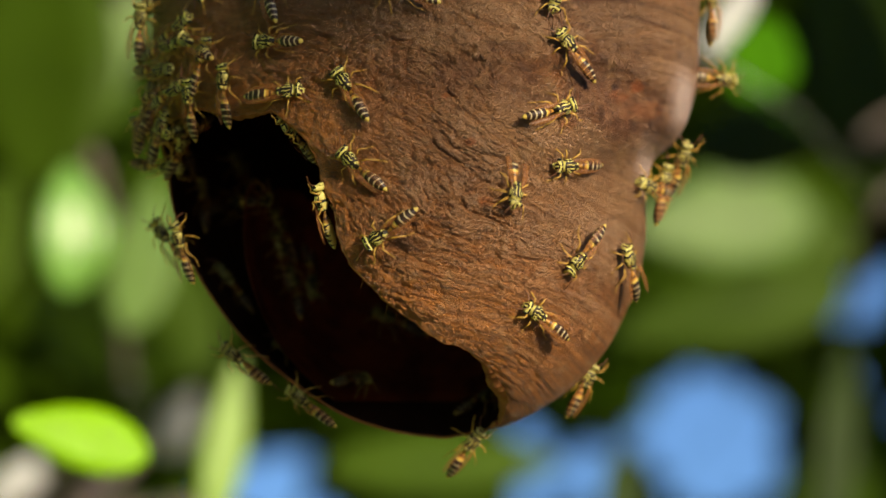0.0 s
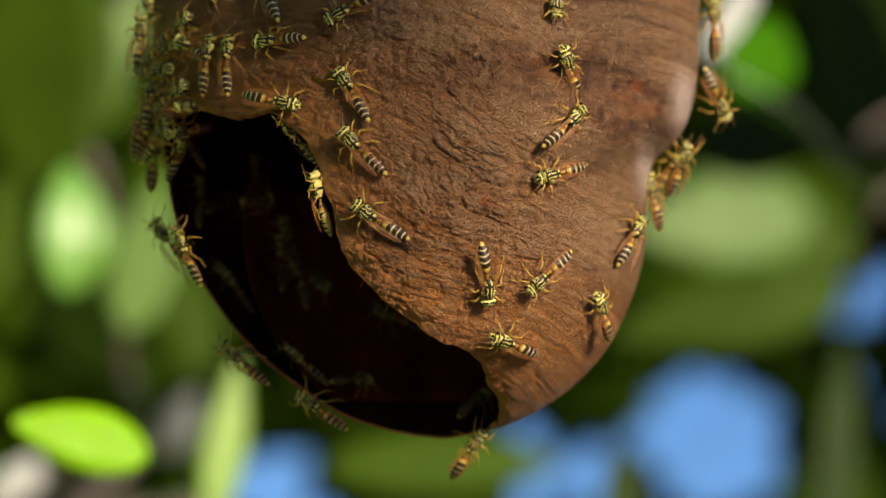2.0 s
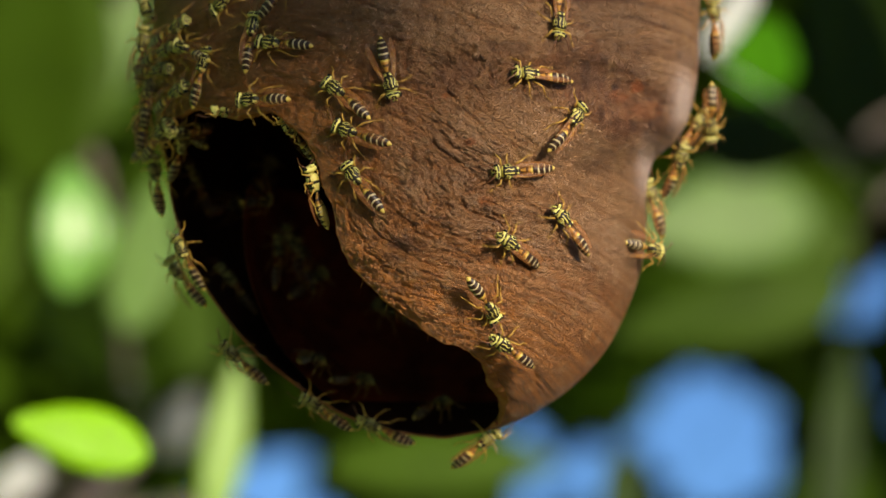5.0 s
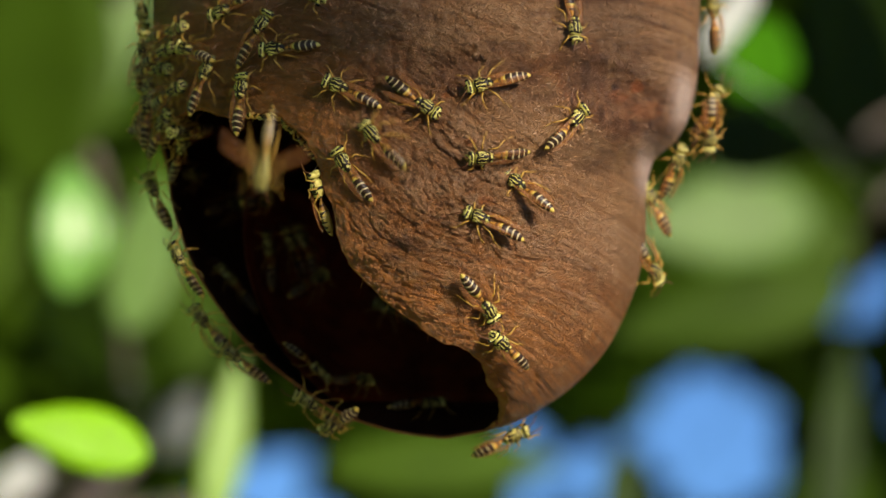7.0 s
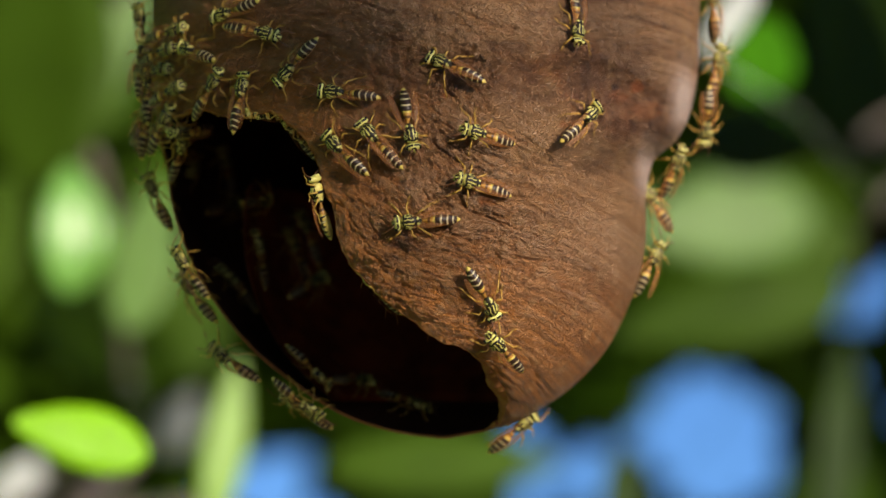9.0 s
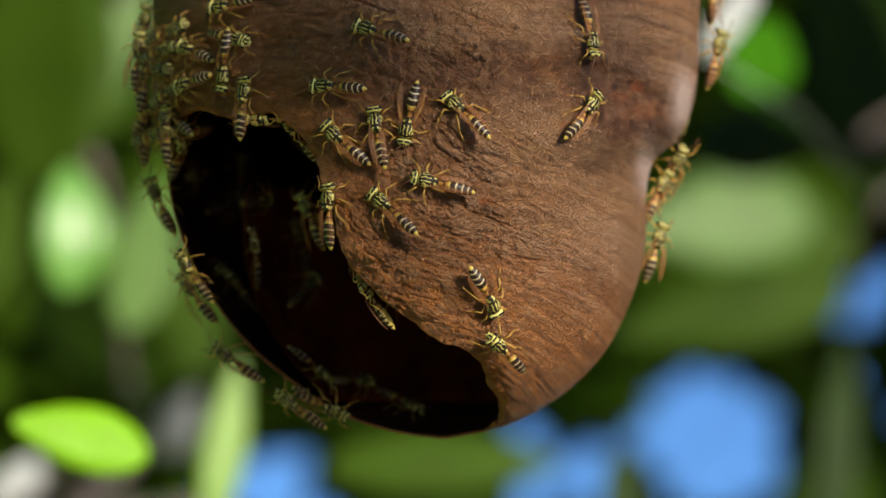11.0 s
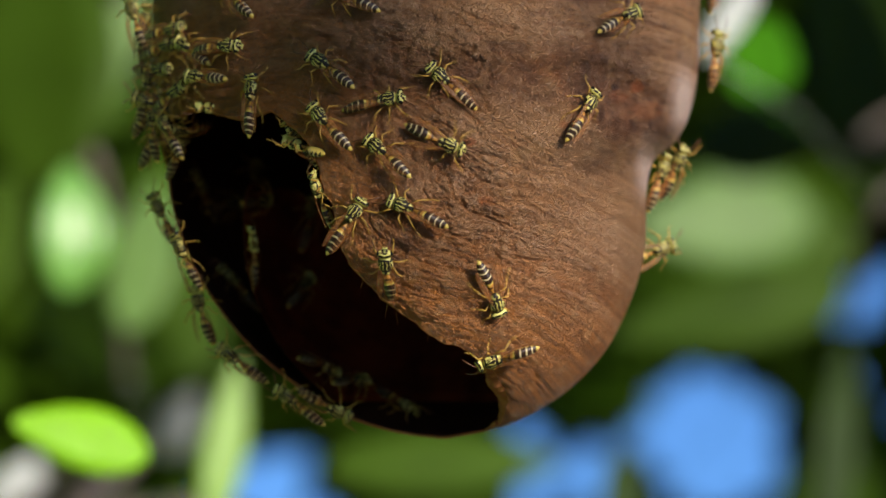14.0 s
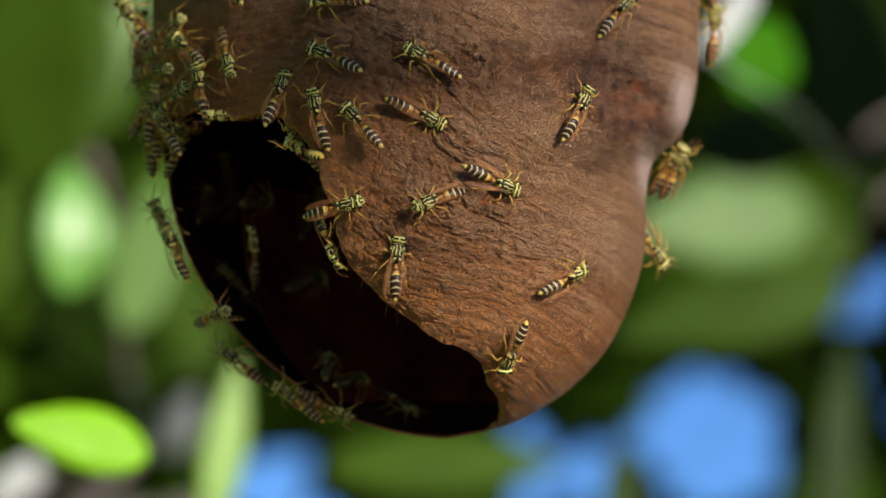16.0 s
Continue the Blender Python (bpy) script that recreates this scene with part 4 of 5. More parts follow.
def build_shade():
    """Leaves added out of view, in front of and above the nest, to shade its upper part."""
    spray = new("leafy_branch")
    base = Vector((-0.30, 0.13, 2.11))
    spray.location = base
    tagged(spray, "unseen leafy twig added to shade the nest", "branch")
    stops = [Vector(p) for p in ((0, 0, 0), (0.14, -0.16, 0.04), (0.29, -0.27, 0.02), (0.37, -0.31, 0.015))]
    path = curve_of([tuple(p) for p in stops], 6)
    part("twig", loft(bmesh.new(), [(tuple(p), 0.004, 0.004) for p in path], 8), BARK, spray, "grey-brown twig")
    # each leaf stands between the sun and a place on the nest's upper flank
    for x, z, length, heading in ((-35, 36, 0.037, -60), (-19, 31, 0.034, -110), (-13, 0, 0.022, -80), (29, 40, 0.027, -70)):
        centre = stand(x, z, 0).translation + SUN_TO * 0.15 - base
        along = Vector((math.cos(radians(heading)), math.sin(radians(heading)), 0))
        along = (along - SUN_TO * along.dot(SUN_TO)).normalized()
        foot = centre - along * length / 2
        leaf = part("leaf", blade(length, length * 0.62), LEAF, spray)
        leaf.matrix_basis = Matrix.Translation(foot) @ Matrix((along, SUN_TO.cross(along), SUN_TO)).transposed().to_4x4()
        near = min((Vector(p) for p in path), key=lambda p: (p - foot).length)
        part("leaf_stalk", loft(bmesh.new(), [(tuple(near), 0.0018, 0.0018), (tuple(foot), 0.0012, 0.0012)], 6), LEAF, spray)
    return spray


SHADE = build_shade()


def build_shrub():
    """A sunlit shrub added out of view close beside the nest; it throws green light on the nest's flank."""
    shrub = new("shrub")
    shrub.location = (-0.48, 0.15, 0)
    tagged(shrub, "unseen sunlit shrub of lime green leaves added beside the nest", "shrub")
    rng = random.Random(21)
    stems = []
    for k in range(6):
        a = k * 1.05
        rows = curve_of([(0.02 * math.cos(a), 0.02 * math.sin(a), -0.05), (0.07 * math.cos(a), 0.12 * math.sin(a), 0.9), (0.12 * math.cos(a), 0.30 * math.sin(a), 1.7), (0.15 * math.cos(a), 0.36 * math.sin(a), 2.5)], 6)
        stems.append(rows)
        part("stem", loft(bmesh.new(), [(tuple(q), 0.012 - 0.0005 * i, 0.012 - 0.0005 * i) for i, q in enumerate(rows)], 7), BARK, shrub)
    verts, faces = [], []
    for k in range(1100):
        c = Vector(rng.choice(stems)[rng.randrange(5, 19)]) + Vector((rng.gauss(0, 0.07), rng.gauss(0, 0.12), rng.gauss(0, 0.10)))
        c.x = min(c.x, 0.27 - 0.13 * max(0.0, c.y))
        m = Matrix.Translation(c) @ Euler((rng.uniform(0.2, 1.3), rng.uniform(-0.6, 0.6), rng.uniform(-0.9, 1.4))).to_matrix().to_4x4()
        b, size = len(verts), rng.uniform(0.05, 0.10)
        for t, w in ((0, 0), (0.25, 0.26), (0.6, 0.28), (1, 0), (0.6, -0.28), (0.25, -0.26)):
            verts.append(tuple(m @ Vector((t * size, w * size, -0.12 * size * t * t + 0.25 * abs(w) * size))))
        faces += [(b, b + 1, b + 2, b + 3), (b, b + 3, b + 4, b + 5)]
    tagged(raw("crown", verts, faces, LEAF_LIME, shrub, "dense lime green leaves"), kind="stuff")


build_shrub()


def build_canopy():
    """A broad tree added out of view behind and above the lens: its crown closes off the sky on that side."""
    tree = new("tree")
    tree.location = (-2.6, -1.6, 0)
    tagged(tree, "unseen broad tree added to block the sky with its dense crown", "tree")
    path = curve_of([(0, 0, -0.1), (0.05, 0, 1.2), (0.0, 0.1, 2.4), (0.15, 0.05, 3.5), (0.2, 0.1, 4.6)], 6)
    part("trunk", loft(bmesh.new(), [(tuple(p), 0.20 - 0.03 * p[2], 0.20 - 0.03 * p[2]) for p in path], 14), BARK, tree, "thick grey-brown trunk")
    rng = random.Random(31)
    for k in range(8):
        a, h = k * 0.8 - 0.6, 2.5 + 0.12 * k
        rows = curve_of([(0.05, 0.05, h), (1.0 * math.cos(a), 1.0 * math.sin(a), h + 0.7), (2.5 * math.cos(a), 2.3 * math.sin(a), h + 1.0)], 6)
        part("limb", loft(bmesh.new(), [(tuple(q), 0.06 - 0.004 * i, 0.06 - 0.004 * i) for i, q in enumerate(rows)], 8), BARK, tree)
    verts, faces = [], []
    for k in range(3600):
        r, a = 3.0 * math.sqrt(rng.random()), rng.uniform(0, 6.283)
        c = Vector((r * math.cos(a), r * math.sin(a), 3.7 + rng.gauss(0, 0.22) - 0.09 * r * r))
        m = Matrix.Translation(c) @ Euler((rng.uniform(-0.7, 0.7), rng.uniform(-0.7, 0.7), rng.uniform(0, 6.3))).to_matrix().to_4x4()
        b, size = len(verts), rng.uniform(0.14, 0.26)
        for t, w in ((0, 0), (0.25, 0.28), (0.6, 0.3), (1, 0), (0.6, -0.3), (0.25, -0.28)):
            verts.append(tuple(m @ Vector((t * size, w * size, -0.12 * size * t * t + 0.25 * abs(w) * size))))
        faces += [(b, b + 1, b + 2, b + 3), (b, b + 3, b + 4, b + 5)]
    tagged(raw("crown", verts, faces, LEAF_PALE, tree, "dense crown of green leaves"), kind="stuff")


build_canopy()
# ---- the wasps, and how they crawl ----
first = build_wasp()
tagged(first, "yellow and black striped wasp with amber wings", "wasp", "wasps on the nest")
used = []


def wasp(label=""):
    w = first if not used else copy_thing(first, pose(0, 0, 0))
    for p in (w, *w.children_recursive):
        p.animation_data_clear()
    rng = random.Random(len(used) + 11)
    used.append(w)
    if label:
        tagged(w, label)
    spread = rng.uniform(-6, 3) + (7 if rng.random() < 0.25 else 0)
    for p in w.children_recursive:
        kind = p.name.split(".")[0]
        side = 1 if p.location.y > 0 else -1
        if kind == "wing":
            p.rotation_euler = (0, radians(rng.uniform(-4, 3)), radians(-side * (spread + rng.uniform(-3, 3))))
        elif kind == "antenna":
            p.rotation_euler = (0, radians(rng.uniform(-22, 18)), radians(rng.uniform(-22, 22)))
        elif kind == "leg":
            p.rotation_euler = (0, radians(rng.uniform(-8, 4)), radians(rng.uniform(-18, 18)))
        elif kind == "abdomen":
            p.rotation_euler = (0, radians(rng.uniform(-3, 5)), radians(rng.uniform(-7, 7)))
    return w


def step_legs(w, spans):
    """The legs swing in turn, three and three, while the wasp is on its way."""
    for k, leg in enumerate(p for p in w.children if p.name.startswith("leg")):
        e, at = leg.rotation_euler.copy(), leg.location.copy()
        rows = []
        for a, b in spans:
            n = max(2, int((b - a) / 0.17))
            for i in range(n + 1):
                swing = 0 if i in (0, n) else 14 * (1 if (i + (k % 3) + k // 3) % 2 else -1)
                rows.append((a + (b - a) * i / n, Matrix.LocRotScale(at, Euler((e.x, e.y - radians(3 * (swing > 0)), e.z + radians(swing))), None)))
        rest = Matrix.LocRotScale(at, e, None)
        walk(leg, [(0.0, rest)] + [r for r in rows if 0.05 < r[0] < 15.95] + [(16.0, rest)])


def crawl(w, rows, normal=(0, 0, -1), deep=1.5):
    """Key a wasp along rows of (seconds, x, z, heading, mode) on the nest; its legs step as it goes."""
    way, spans = [], []
    rows = [(*r, "")[:5] for r in rows]
    if rows[-1][0] < 16:
        rows.append((16.0, *rows[-1][1:]))
    for (t, x, z, h, mode), (t2, x2, z2, h2, mode2) in zip(rows, rows[1:]):
        turn = (h2 - h + 180) % 360 - 180
        far = math.hypot(x2 - x, z2 - z)
        n = max(1, int(far / 3.0), int(abs(turn) / 40) + 1)
        n = min(n, max(1, int((t2 - t) / 0.1)))
        if mode != mode2:
            n = 1
        if far / (t2 - t) > 1.6:
            if spans and spans[-1][1] > t - 0.2:
                spans[-1][1] = t2
            else:
                spans.append([t, t2])
        for k in range(n):
            f = k / n
            way.append((t + (t2 - t) * f, stand(x + (x2 - x) * f, z + (z2 - z) * f, h + turn * f, mode, normal, deep)))
    way.append((16.0, stand(*rows[-1][1:], normal, deep)))
    walk(w, way)
    if spans and mode != "in":
        step_legs(w, spans)


def fly(w):
    """One wasp waits high on the nest, drops past its face and vanishes into the opening."""
    def air(x, z, depth, heading):
        along = AXIS["x"] * math.cos(radians(heading)) + AXIS["z"] * math.sin(radians(heading))
        back = (-AXIS["y"] + AXIS["z"] * 0.25).normalized()
        back = (back - along * back.dot(along)).normalized()
        return Matrix.Translation(beyond(x, z, REACH + depth)) @ Matrix((along, back.cross(along), back)).transposed().to_4x4()
    rest = stand(-4, 58, 200)
    walk(w, [(0.0, rest), (6.6, rest), (6.7, air(-4, 57, -0.070, 205)), (6.8, air(-9.4, 44, -0.080, 210)), (6.9, air(-27.4, 36.6, -0.085, 235)),
             (7.0, air(-31.5, 16, -0.080, 262)), (7.1, air(-31, 2, 0.004, 268)), (7.2, stand(-31, -1, 60, "in")), (8.2, stand(-20, 4, 30, "in")), (9.0, stand(-10, 6, 20, "in")), (16.0, stand(-10, 6, 20, "in"))])
    for p in w.children:
        if p.name.startswith("wing"):
            s = 1 if p.location.y > 0 else -1
            at = p.location.copy()
            rows = [(0.0, Matrix.Translation(at)), (6.6, Matrix.Translation(at))]
            for k in range(15):
                rows.append((6.64 + k / 30, Matrix.Translation(at) @ pose(0, 0, 0, s * (38 if k % 2 else -30), 0, -s * 62)))
            rows += [(7.2, Matrix.Translation(at)), (16.0, Matrix.Translation(at))]
            walk(p, rows)


def motions():
    """Where each wasp goes: seconds, across and up the nest's face (mm), heading (degrees)."""
    crawl(wasp("striped wasp crowded above the opening of the nest"), [(0, -29.1, 36.4, -179), (4, -28.9, 36.2, -179), (6.5, -28.1, 35.0, 170), (7, -27.9, 35.0, -175), (7.4, -26.6, 34.4, -157), (8, -25.3, 35.1, -131), (9.2, -26.1, 31.4, -131), (10.3, -33.9, 33.2, -121), (11.5, -38.8, 31.1, -87), (12.5, -37.8, 29.5, -97), (13.5, -40.8, 31.1, -131), (14.5, -42.6, 28.5, 119), (15.2, -42.5, 28.1, 95), (16, -41.9, 28.8, 103)])
    crawl(wasp(""), [(0, -16.2, 28.1, 126), (2, -16.0, 28.1, 125), (3.5, -17.4, 26.8, 144), (4, -17.7, 26.7, 142), (6.5, -16.8, 27.8, 151), (8, -17.5, 28.0, 173), (9.2, -17.5, 27.3, 177), (11.5, -19.5, 29.1, 180), (12.5, -20.3, 30.1, 168), (13.5, -19.6, 30.8, 159), (14.5, -20.7, 32.5, 140), (15.2, -20.3, 32.7, 145), (16, -19.5, 33.9, 159)])
    crawl(wasp(""), [(0, -14.7, 14.5, 136), (1, -15.7, 16.6, 137), (1.5, -16.1, 18.3, 140), (2, -14.9, 17.8, 132), (2.6, -15.0, 20.0, 149), (3.5, -15.3, 20.3, 149), (4, -16.0, 20.1, 162), (6.5, -13.1, 20.6, 150), (6.9, -12.4, 20.1, 149), (7.05, -10.4, 18.6, 122), (8, -11.3, 18.5, 127), (9.2, -12.1, 19.0, 129), (11.5, -11.5, 21.0, 89), (12.5, -13.3, 22.7, 77), (13.5, -11.9, 25.3, 32), (14.5, -9.3, 25.8, -11), (15.2, -6.4, 24.9, -15), (16, -3.6, 23.7, -28)])
    crawl(wasp(""), [(0, -9.6, 2.7, -148), (0.7, -9.9, 3.8, -177), (1.5, -10.6, 4.8, 149), (2, -12.2, 5.6, 143), (2.8, -12.8, 7.8, 133), (3.5, -13.1, 10.5, 124), (4, -13.6, 10.4, 125), (6.5, -15.9, 13.7, 122), (7, -16.3, 14.0, 121), (8, -17.0, 16.4, 124), (9.2, -17.4, 17.6, 133), (11.5, -18.1, 19.1, 133), (12.5, -20.2, 17.8, 121), (13.5, -19.7, 19.7, 133), (14.5, -21.5, 23.8, 117), (15.2, -21.9, 24.1, 102), (16, -21.7, 24.1, 101)])
    crawl(wasp(""), [(0, -6.9, 44.5, 168), (0.7, -11.8, 43.3, -177), (1.5, -17.5, 42.2, -164), (2, -16.6, 42.3, -149), (2.7, -16.0, 41.8, -137), (3.5, -15.5, 39.4, -120), (4, -12.9, 36.5, -97), (5.2, -9.0, 29.2, -68), (6.5, -5.0, 24.5, -55), (7, -4.6, 25.5, -33), (8, -5.0, 25.2, -67), (9.2, -6.4, 20.8, -78), (11.5, -6.1, 22.9, -101), (12, -6.7, 22.9, -61), (12.5, -5.7, 21.8, -2), (13.5, -2.4, 19.9, -6), (14, -0.1, 18.9, -21), (14.5, 2.3, 16.5, -32), (15.2, 6.0, 14.0, -31), (16, 9.0, 11.6, -22)])
    crawl(wasp(""), [(0, 22.2, 14.9, -178), (1, 20.9, 13.6, -167), (1.5, 20.1, 13.3, -158), (2, 19.2, 13.2, -163), (3.5, 15.8, 13.2, -179), (4, 14.7, 12.3, -175), (6.5, 9.1, 16.5, -174), (8, 6.6, 18.7, -177), (9.2, 6.0, 20.7, 162), (11.5, 2.8, 24.1, 135), (12.5, 2.8, 24.8, 136), (13.5, 0.4, 27.8, 140), (14.5, 0.3, 30.6, 137), (15.2, -0.7, 32.0, 141), (16, -3.2, 33.0, 152)])
    crawl(wasp(""), [(0, 25.0, -24.1, 63), (0.7, 27.5, -20.4, 78), (1.5, 27.9, -13.9, 91), (2, 26.9, -10.6, 105), (2.7, 26.3, -7.0, 106), (3.5, 25.4, -2.1, 103), (4, 24.3, 0.6, 116), (6.5, 15.9, 9.5, 140), (7, 14.2, 10.3, 144), (8, 10.0, 11.1, 159), (9.2, 4.4, 11.4, 164), (11.5, -2.9, 11.5, 166), (12.5, -4.1, 12.8, 143), (13.5, -8.7, 16.4, 143), (14.5, -10.9, 17.4, 142), (15.2, -13.0, 20.5, 131), (16, -14.3, 22.2, 135)])
    crawl(wasp(""), [(0, 23.6, -0.7, -126), (0.7, 20.7, -2.3, -127), (1.5, 17.7, -4.5, -134), (2, 17.1, -4.7, -134), (2.6, 16.8, -2.9, -151), (3.5, 15.8, -1.0, 172), (4, 14.0, -1.1, 155), (6.5, 9.0, 4.0, 130), (7, 7.5, 4.3, 157), (8, 0.7, 5.7, 167), (9, -4.5, 5.1, -174), (9.2, -5.6, 5.0, -175), (11.5, -9.9, 7.5, 131), (12.5, -8.5, 7.0, 129), (13.5, -6.1, 6.9, 148), (14.5, -5.0, 7.0, 166), (15.2, -3.4, 7.4, -178), (16, -2.1, 8.1, -158)])
    crawl(wasp("yellow wasp clinging to the torn edge, belly showing"), [(0, -21.5, 7.0, 108, "cling"), (2, -22.3, 9.2, 110, "cling"), (4, -23.2, 10.5, 112, "cling"), (6.5, -22.3, 9.6, 112, "cling"), (8, -22.2, 8.8, 109, "cling"), (9.2, -22.2, 8.5, 109, "cling"), (10, -21.2, 8.2, 104, "cling"), (11.3, -18.8, 6.5, 91), (11.5, -18.3, 6.1, 91), (12.5, -18.4, 4.7, 76), (13.5, -17.4, 4.0, 54), (14.5, -15.6, 6.4, 58), (15.2, -17.3, 6.9, 47), (15.6, -18.0, 7.1, 29), (16, -17.7, 7.3, 16)], normal=(-0.62, 0.62, -0.1))
    crawl(wasp("wasp climbing over the torn edge"), [(0, -9.1, -13.5, 153, "in"), (8.2, -8.9, -11.9, 150, "in"), (8.6, -9.5, -9.9, 152, "cling"), (9, -12.4, -6.6, 153, "cling"), (9.2, -12.4, -6.8, 153, "cling"), (10.3, -12.6, -7.6, 136, "cling"), (11.3, -13.2, -8.8, 124, "cling"), (11.5, -13.0, -8.6, 121, "cling"), (12.0, -12.2, -7.6, 100), (12.5, -11.4, -6.7, 83), (13.5, -9.1, -4.0, 87), (14.5, -10.7, -2.0, 103), (15.2, -10.4, -1.6, 96), (16, -8.7, -2.4, 83)], normal=(-0.6, 0.45, -0.45), deep=4.0)
    crawl(wasp(""), [(0, 22.2, 35.0, 125), (1.5, 21.8, 33.5, 110), (2, 21.5, 32.6, 107), (2.7, 22.1, 31.3, 122), (3.5, 22.2, 30.2, 142), (4, 20.1, 30.7, 154), (6.5, 9.4, 29.0, -164), (8, 6.4, 28.7, -179), (8.5, 4.0, 30.1, 168), (9, 1.1, 31.6, 156), (9.2, 1.0, 32.5, 147), (10.4, -7.7, 36.8, 159), (11.5, -14.2, 39.0, 168), (12.5, -12.3, 38.7, 164), (13, -13.5, 40.5, 162), (13.5, -15.6, 43.2, 151), (14.5, -17.0, 44.3, 163), (15.2, -16.1, 44.0, 167), (16, -19.3, 43.2, 179)])
    crawl(wasp(""), [(0, 11.9, 10.6, -91), (1, 10.4, 2.6, -93), (1.5, 9.0, -2.6, -94), (2, 7.5, -5.2, -89), (2.7, 7.4, -7.3, -77), (3.5, 7.3, -8.1, -70), (4, 7.5, -8.7, -66), (6.5, 6.7, -9.1, -58), (8, 7.2, -8.3, -63), (9.2, 7.3, -8.3, -67), (11.5, 7.7, -7.5, -69), (12, 8.6, -6.4, -90), (12.5, 8.0, -5.8, -122), (13.5, 5.9, -7.9, -127), (14, 8.4, -7.6, -74), (14.5, 9.4, -8.1, -41), (14.8, 12.5, -8.1, -24), (15.2, 14.8, -7.7, 3), (16, 21.2, -4.6, 25)])
    crawl(wasp(""), [(0, 16.8, -11.9, 145), (0.7, 14.8, -13.1, 162), (1.5, 11.5, -13.9, 180), (2, 11.3, -15.8, 164), (2.7, 11.7, -16.1, 158), (3.5, 12.6, -16.8, 160), (4, 11.8, -17.0, 156), (6.5, 10.8, -16.5, 143), (9.2, 10.1, -16.7, 138), (11.5, 10.3, -16.9, 142), (12.5, 9.8, -17.2, 166), (13.5, 9.1, -17.9, -168), (14.5, 10.7, -18.2, -151), (15.2, 10.9, -17.3, -133), (16, 11.4, -17.5, -110)])
    crawl(wasp(""), [(0, 19.2, 45.1, -97), (2, 19.2, 44.5, -90), (3.5, 19.2, 44.3, -97), (4, 19.1, 43.1, -98), (6.5, 21.9, 40.1, -82), (9.2, 23.0, 39.3, -88), (11.5, 26.1, 37.1, -78), (12, 27.0, 37.8, -50), (12.5, 28.1, 38.3, -24), (13, 29.7, 39.4, 2), (13.5, 30.7, 40.2, 19), (14.5, 31.1, 40.9, 24), (15.2, 30.4, 41.2, 40), (16, 30.3, 41.8, 47)])
    crawl(wasp(""), [(0, 19.1, 24.2, 17), (0.7, 19.7, 23.3, 30), (1.5, 21.1, 22.6, 40), (2, 21.2, 22.4, 45), (3.5, 21.8, 21.6, 47), (4, 21.6, 21.9, 54), (6.5, 21.6, 22.4, 50), (8, 22.2, 21.8, 43), (9.2, 24.2, 23.1, 47), (11.5, 24.5, 24.4, 55), (12.5, 24.9, 24.4, 50), (13.5, 24.4, 24.4, 53), (14.5, 24.0, 24.7, 66), (16, 23.3, 24.8, 65)])
    crawl(wasp(""), [(0, 31.5, -3.0, 102), (0.7, 32.2, -1.4, 85), (1.5, 32.9, 1.4, 67), (2, 32.1, 2.3, 63), (3.5, 33.8, 2.8, 44), (4, 33.8, 1.7, 18), (5.2, 34.5, 0.0, -25), (6.5, 35.0, -2.2, -63), (8, 36.2, -3.0, -35), (8.6, 36.5, -2.8, 35), (9.2, 37.3, -2.2, 68), (11.5, 37.9, 0.9, 73), (12.5, 37.9, 1.0, 72), (13.5, 37.7, -0.6, 53), (15.2, 37.4, -0.1, -57), (16, 37.4, -0.1, -57)])
    crawl(wasp("striped wasp crowded above the opening of the nest"), [(0, -48.9, 31.5, 7), (16, -49.1, 31.6, 5)])
    crawl(wasp("striped wasp crowded above the opening of the nest"), [(0, -45.7, 38.8, 46), (4, -46.0, 38.5, 45), (6.5, -46.9, 37.9, 26), (9.2, -47.0, 37.8, 23), (11.5, -46.9, 38.0, 32), (12.5, -47.3, 38.3, 34), (14.5, -47.2, 38.0, 17), (15.2, -47.8, 38.0, 25), (16, -46.9, 38.8, 40)])
    crawl(wasp("striped wasp crowded above the opening of the nest"), [(0, -41.5, 32.9, 77), (1, -40.3, 33.2, 81), (2, -40.3, 33.4, 85), (4, -41.5, 31.2, 81), (6.5, -41.3, 31.4, 75), (7, -41.3, 29.6, 72), (8, -40.3, 28.4, 75), (9.2, -40.0, 28.2, 64), (11.5, -44.4, 29.5, -118), (12.5, -47.8, 22.0, 112), (13.5, -49.3, 22.1, 100), (16, -49.3, 22.4, 103)])
    crawl(wasp("striped wasp crowded above the opening of the nest"), [(0, -37.6, 28.4, 93), (1, -37.5, 30.5, 91), (2, -37.2, 33.2, 86), (3, -36.4, 35.0, 90), (4, -35.3, 37.1, 91), (6.5, -32.2, 37.5, 62), (8, -32.6, 39.0, 38), (9.2, -32.3, 37.8, -19), (11.5, -37.5, 36.7, -11), (12.5, -38.0, 35.7, -2), (13.5, -38.3, 35.6, 0), (14.5, -37.8, 35.0, 4), (15.2, -36.1, 35.0, -72), (16, -37.2, 33.7, -77)])
    crawl(wasp("yellow wasp hanging under the torn lip"), [(0, -43.6, 26.1, 95), (1, -43.3, 25.3, 105), (1.7, -43.5, 25.3, 150, "cling"), (2, -42.9, 24.9, 174, "cling"), (3, -41.9, 26.2, 171, "cling"), (4, -40.3, 24.2, 166, "cling"), (6.5, -30.9, 23.3, 131, "cling"), (8, -30.1, 23.1, 138, "cling"), (9.2, -30.7, 23.4, 142, "cling"), (11.5, -31.0, 22.2, 153, "cling"), (12.5, -28.6, 21.6, 151, "cling"), (13.5, -25.2, 18.1, 121, "cling"), (16, -24.8, 17.3, 116, "cling")], normal=(0.15, 0.45, -0.85), deep=2.5)
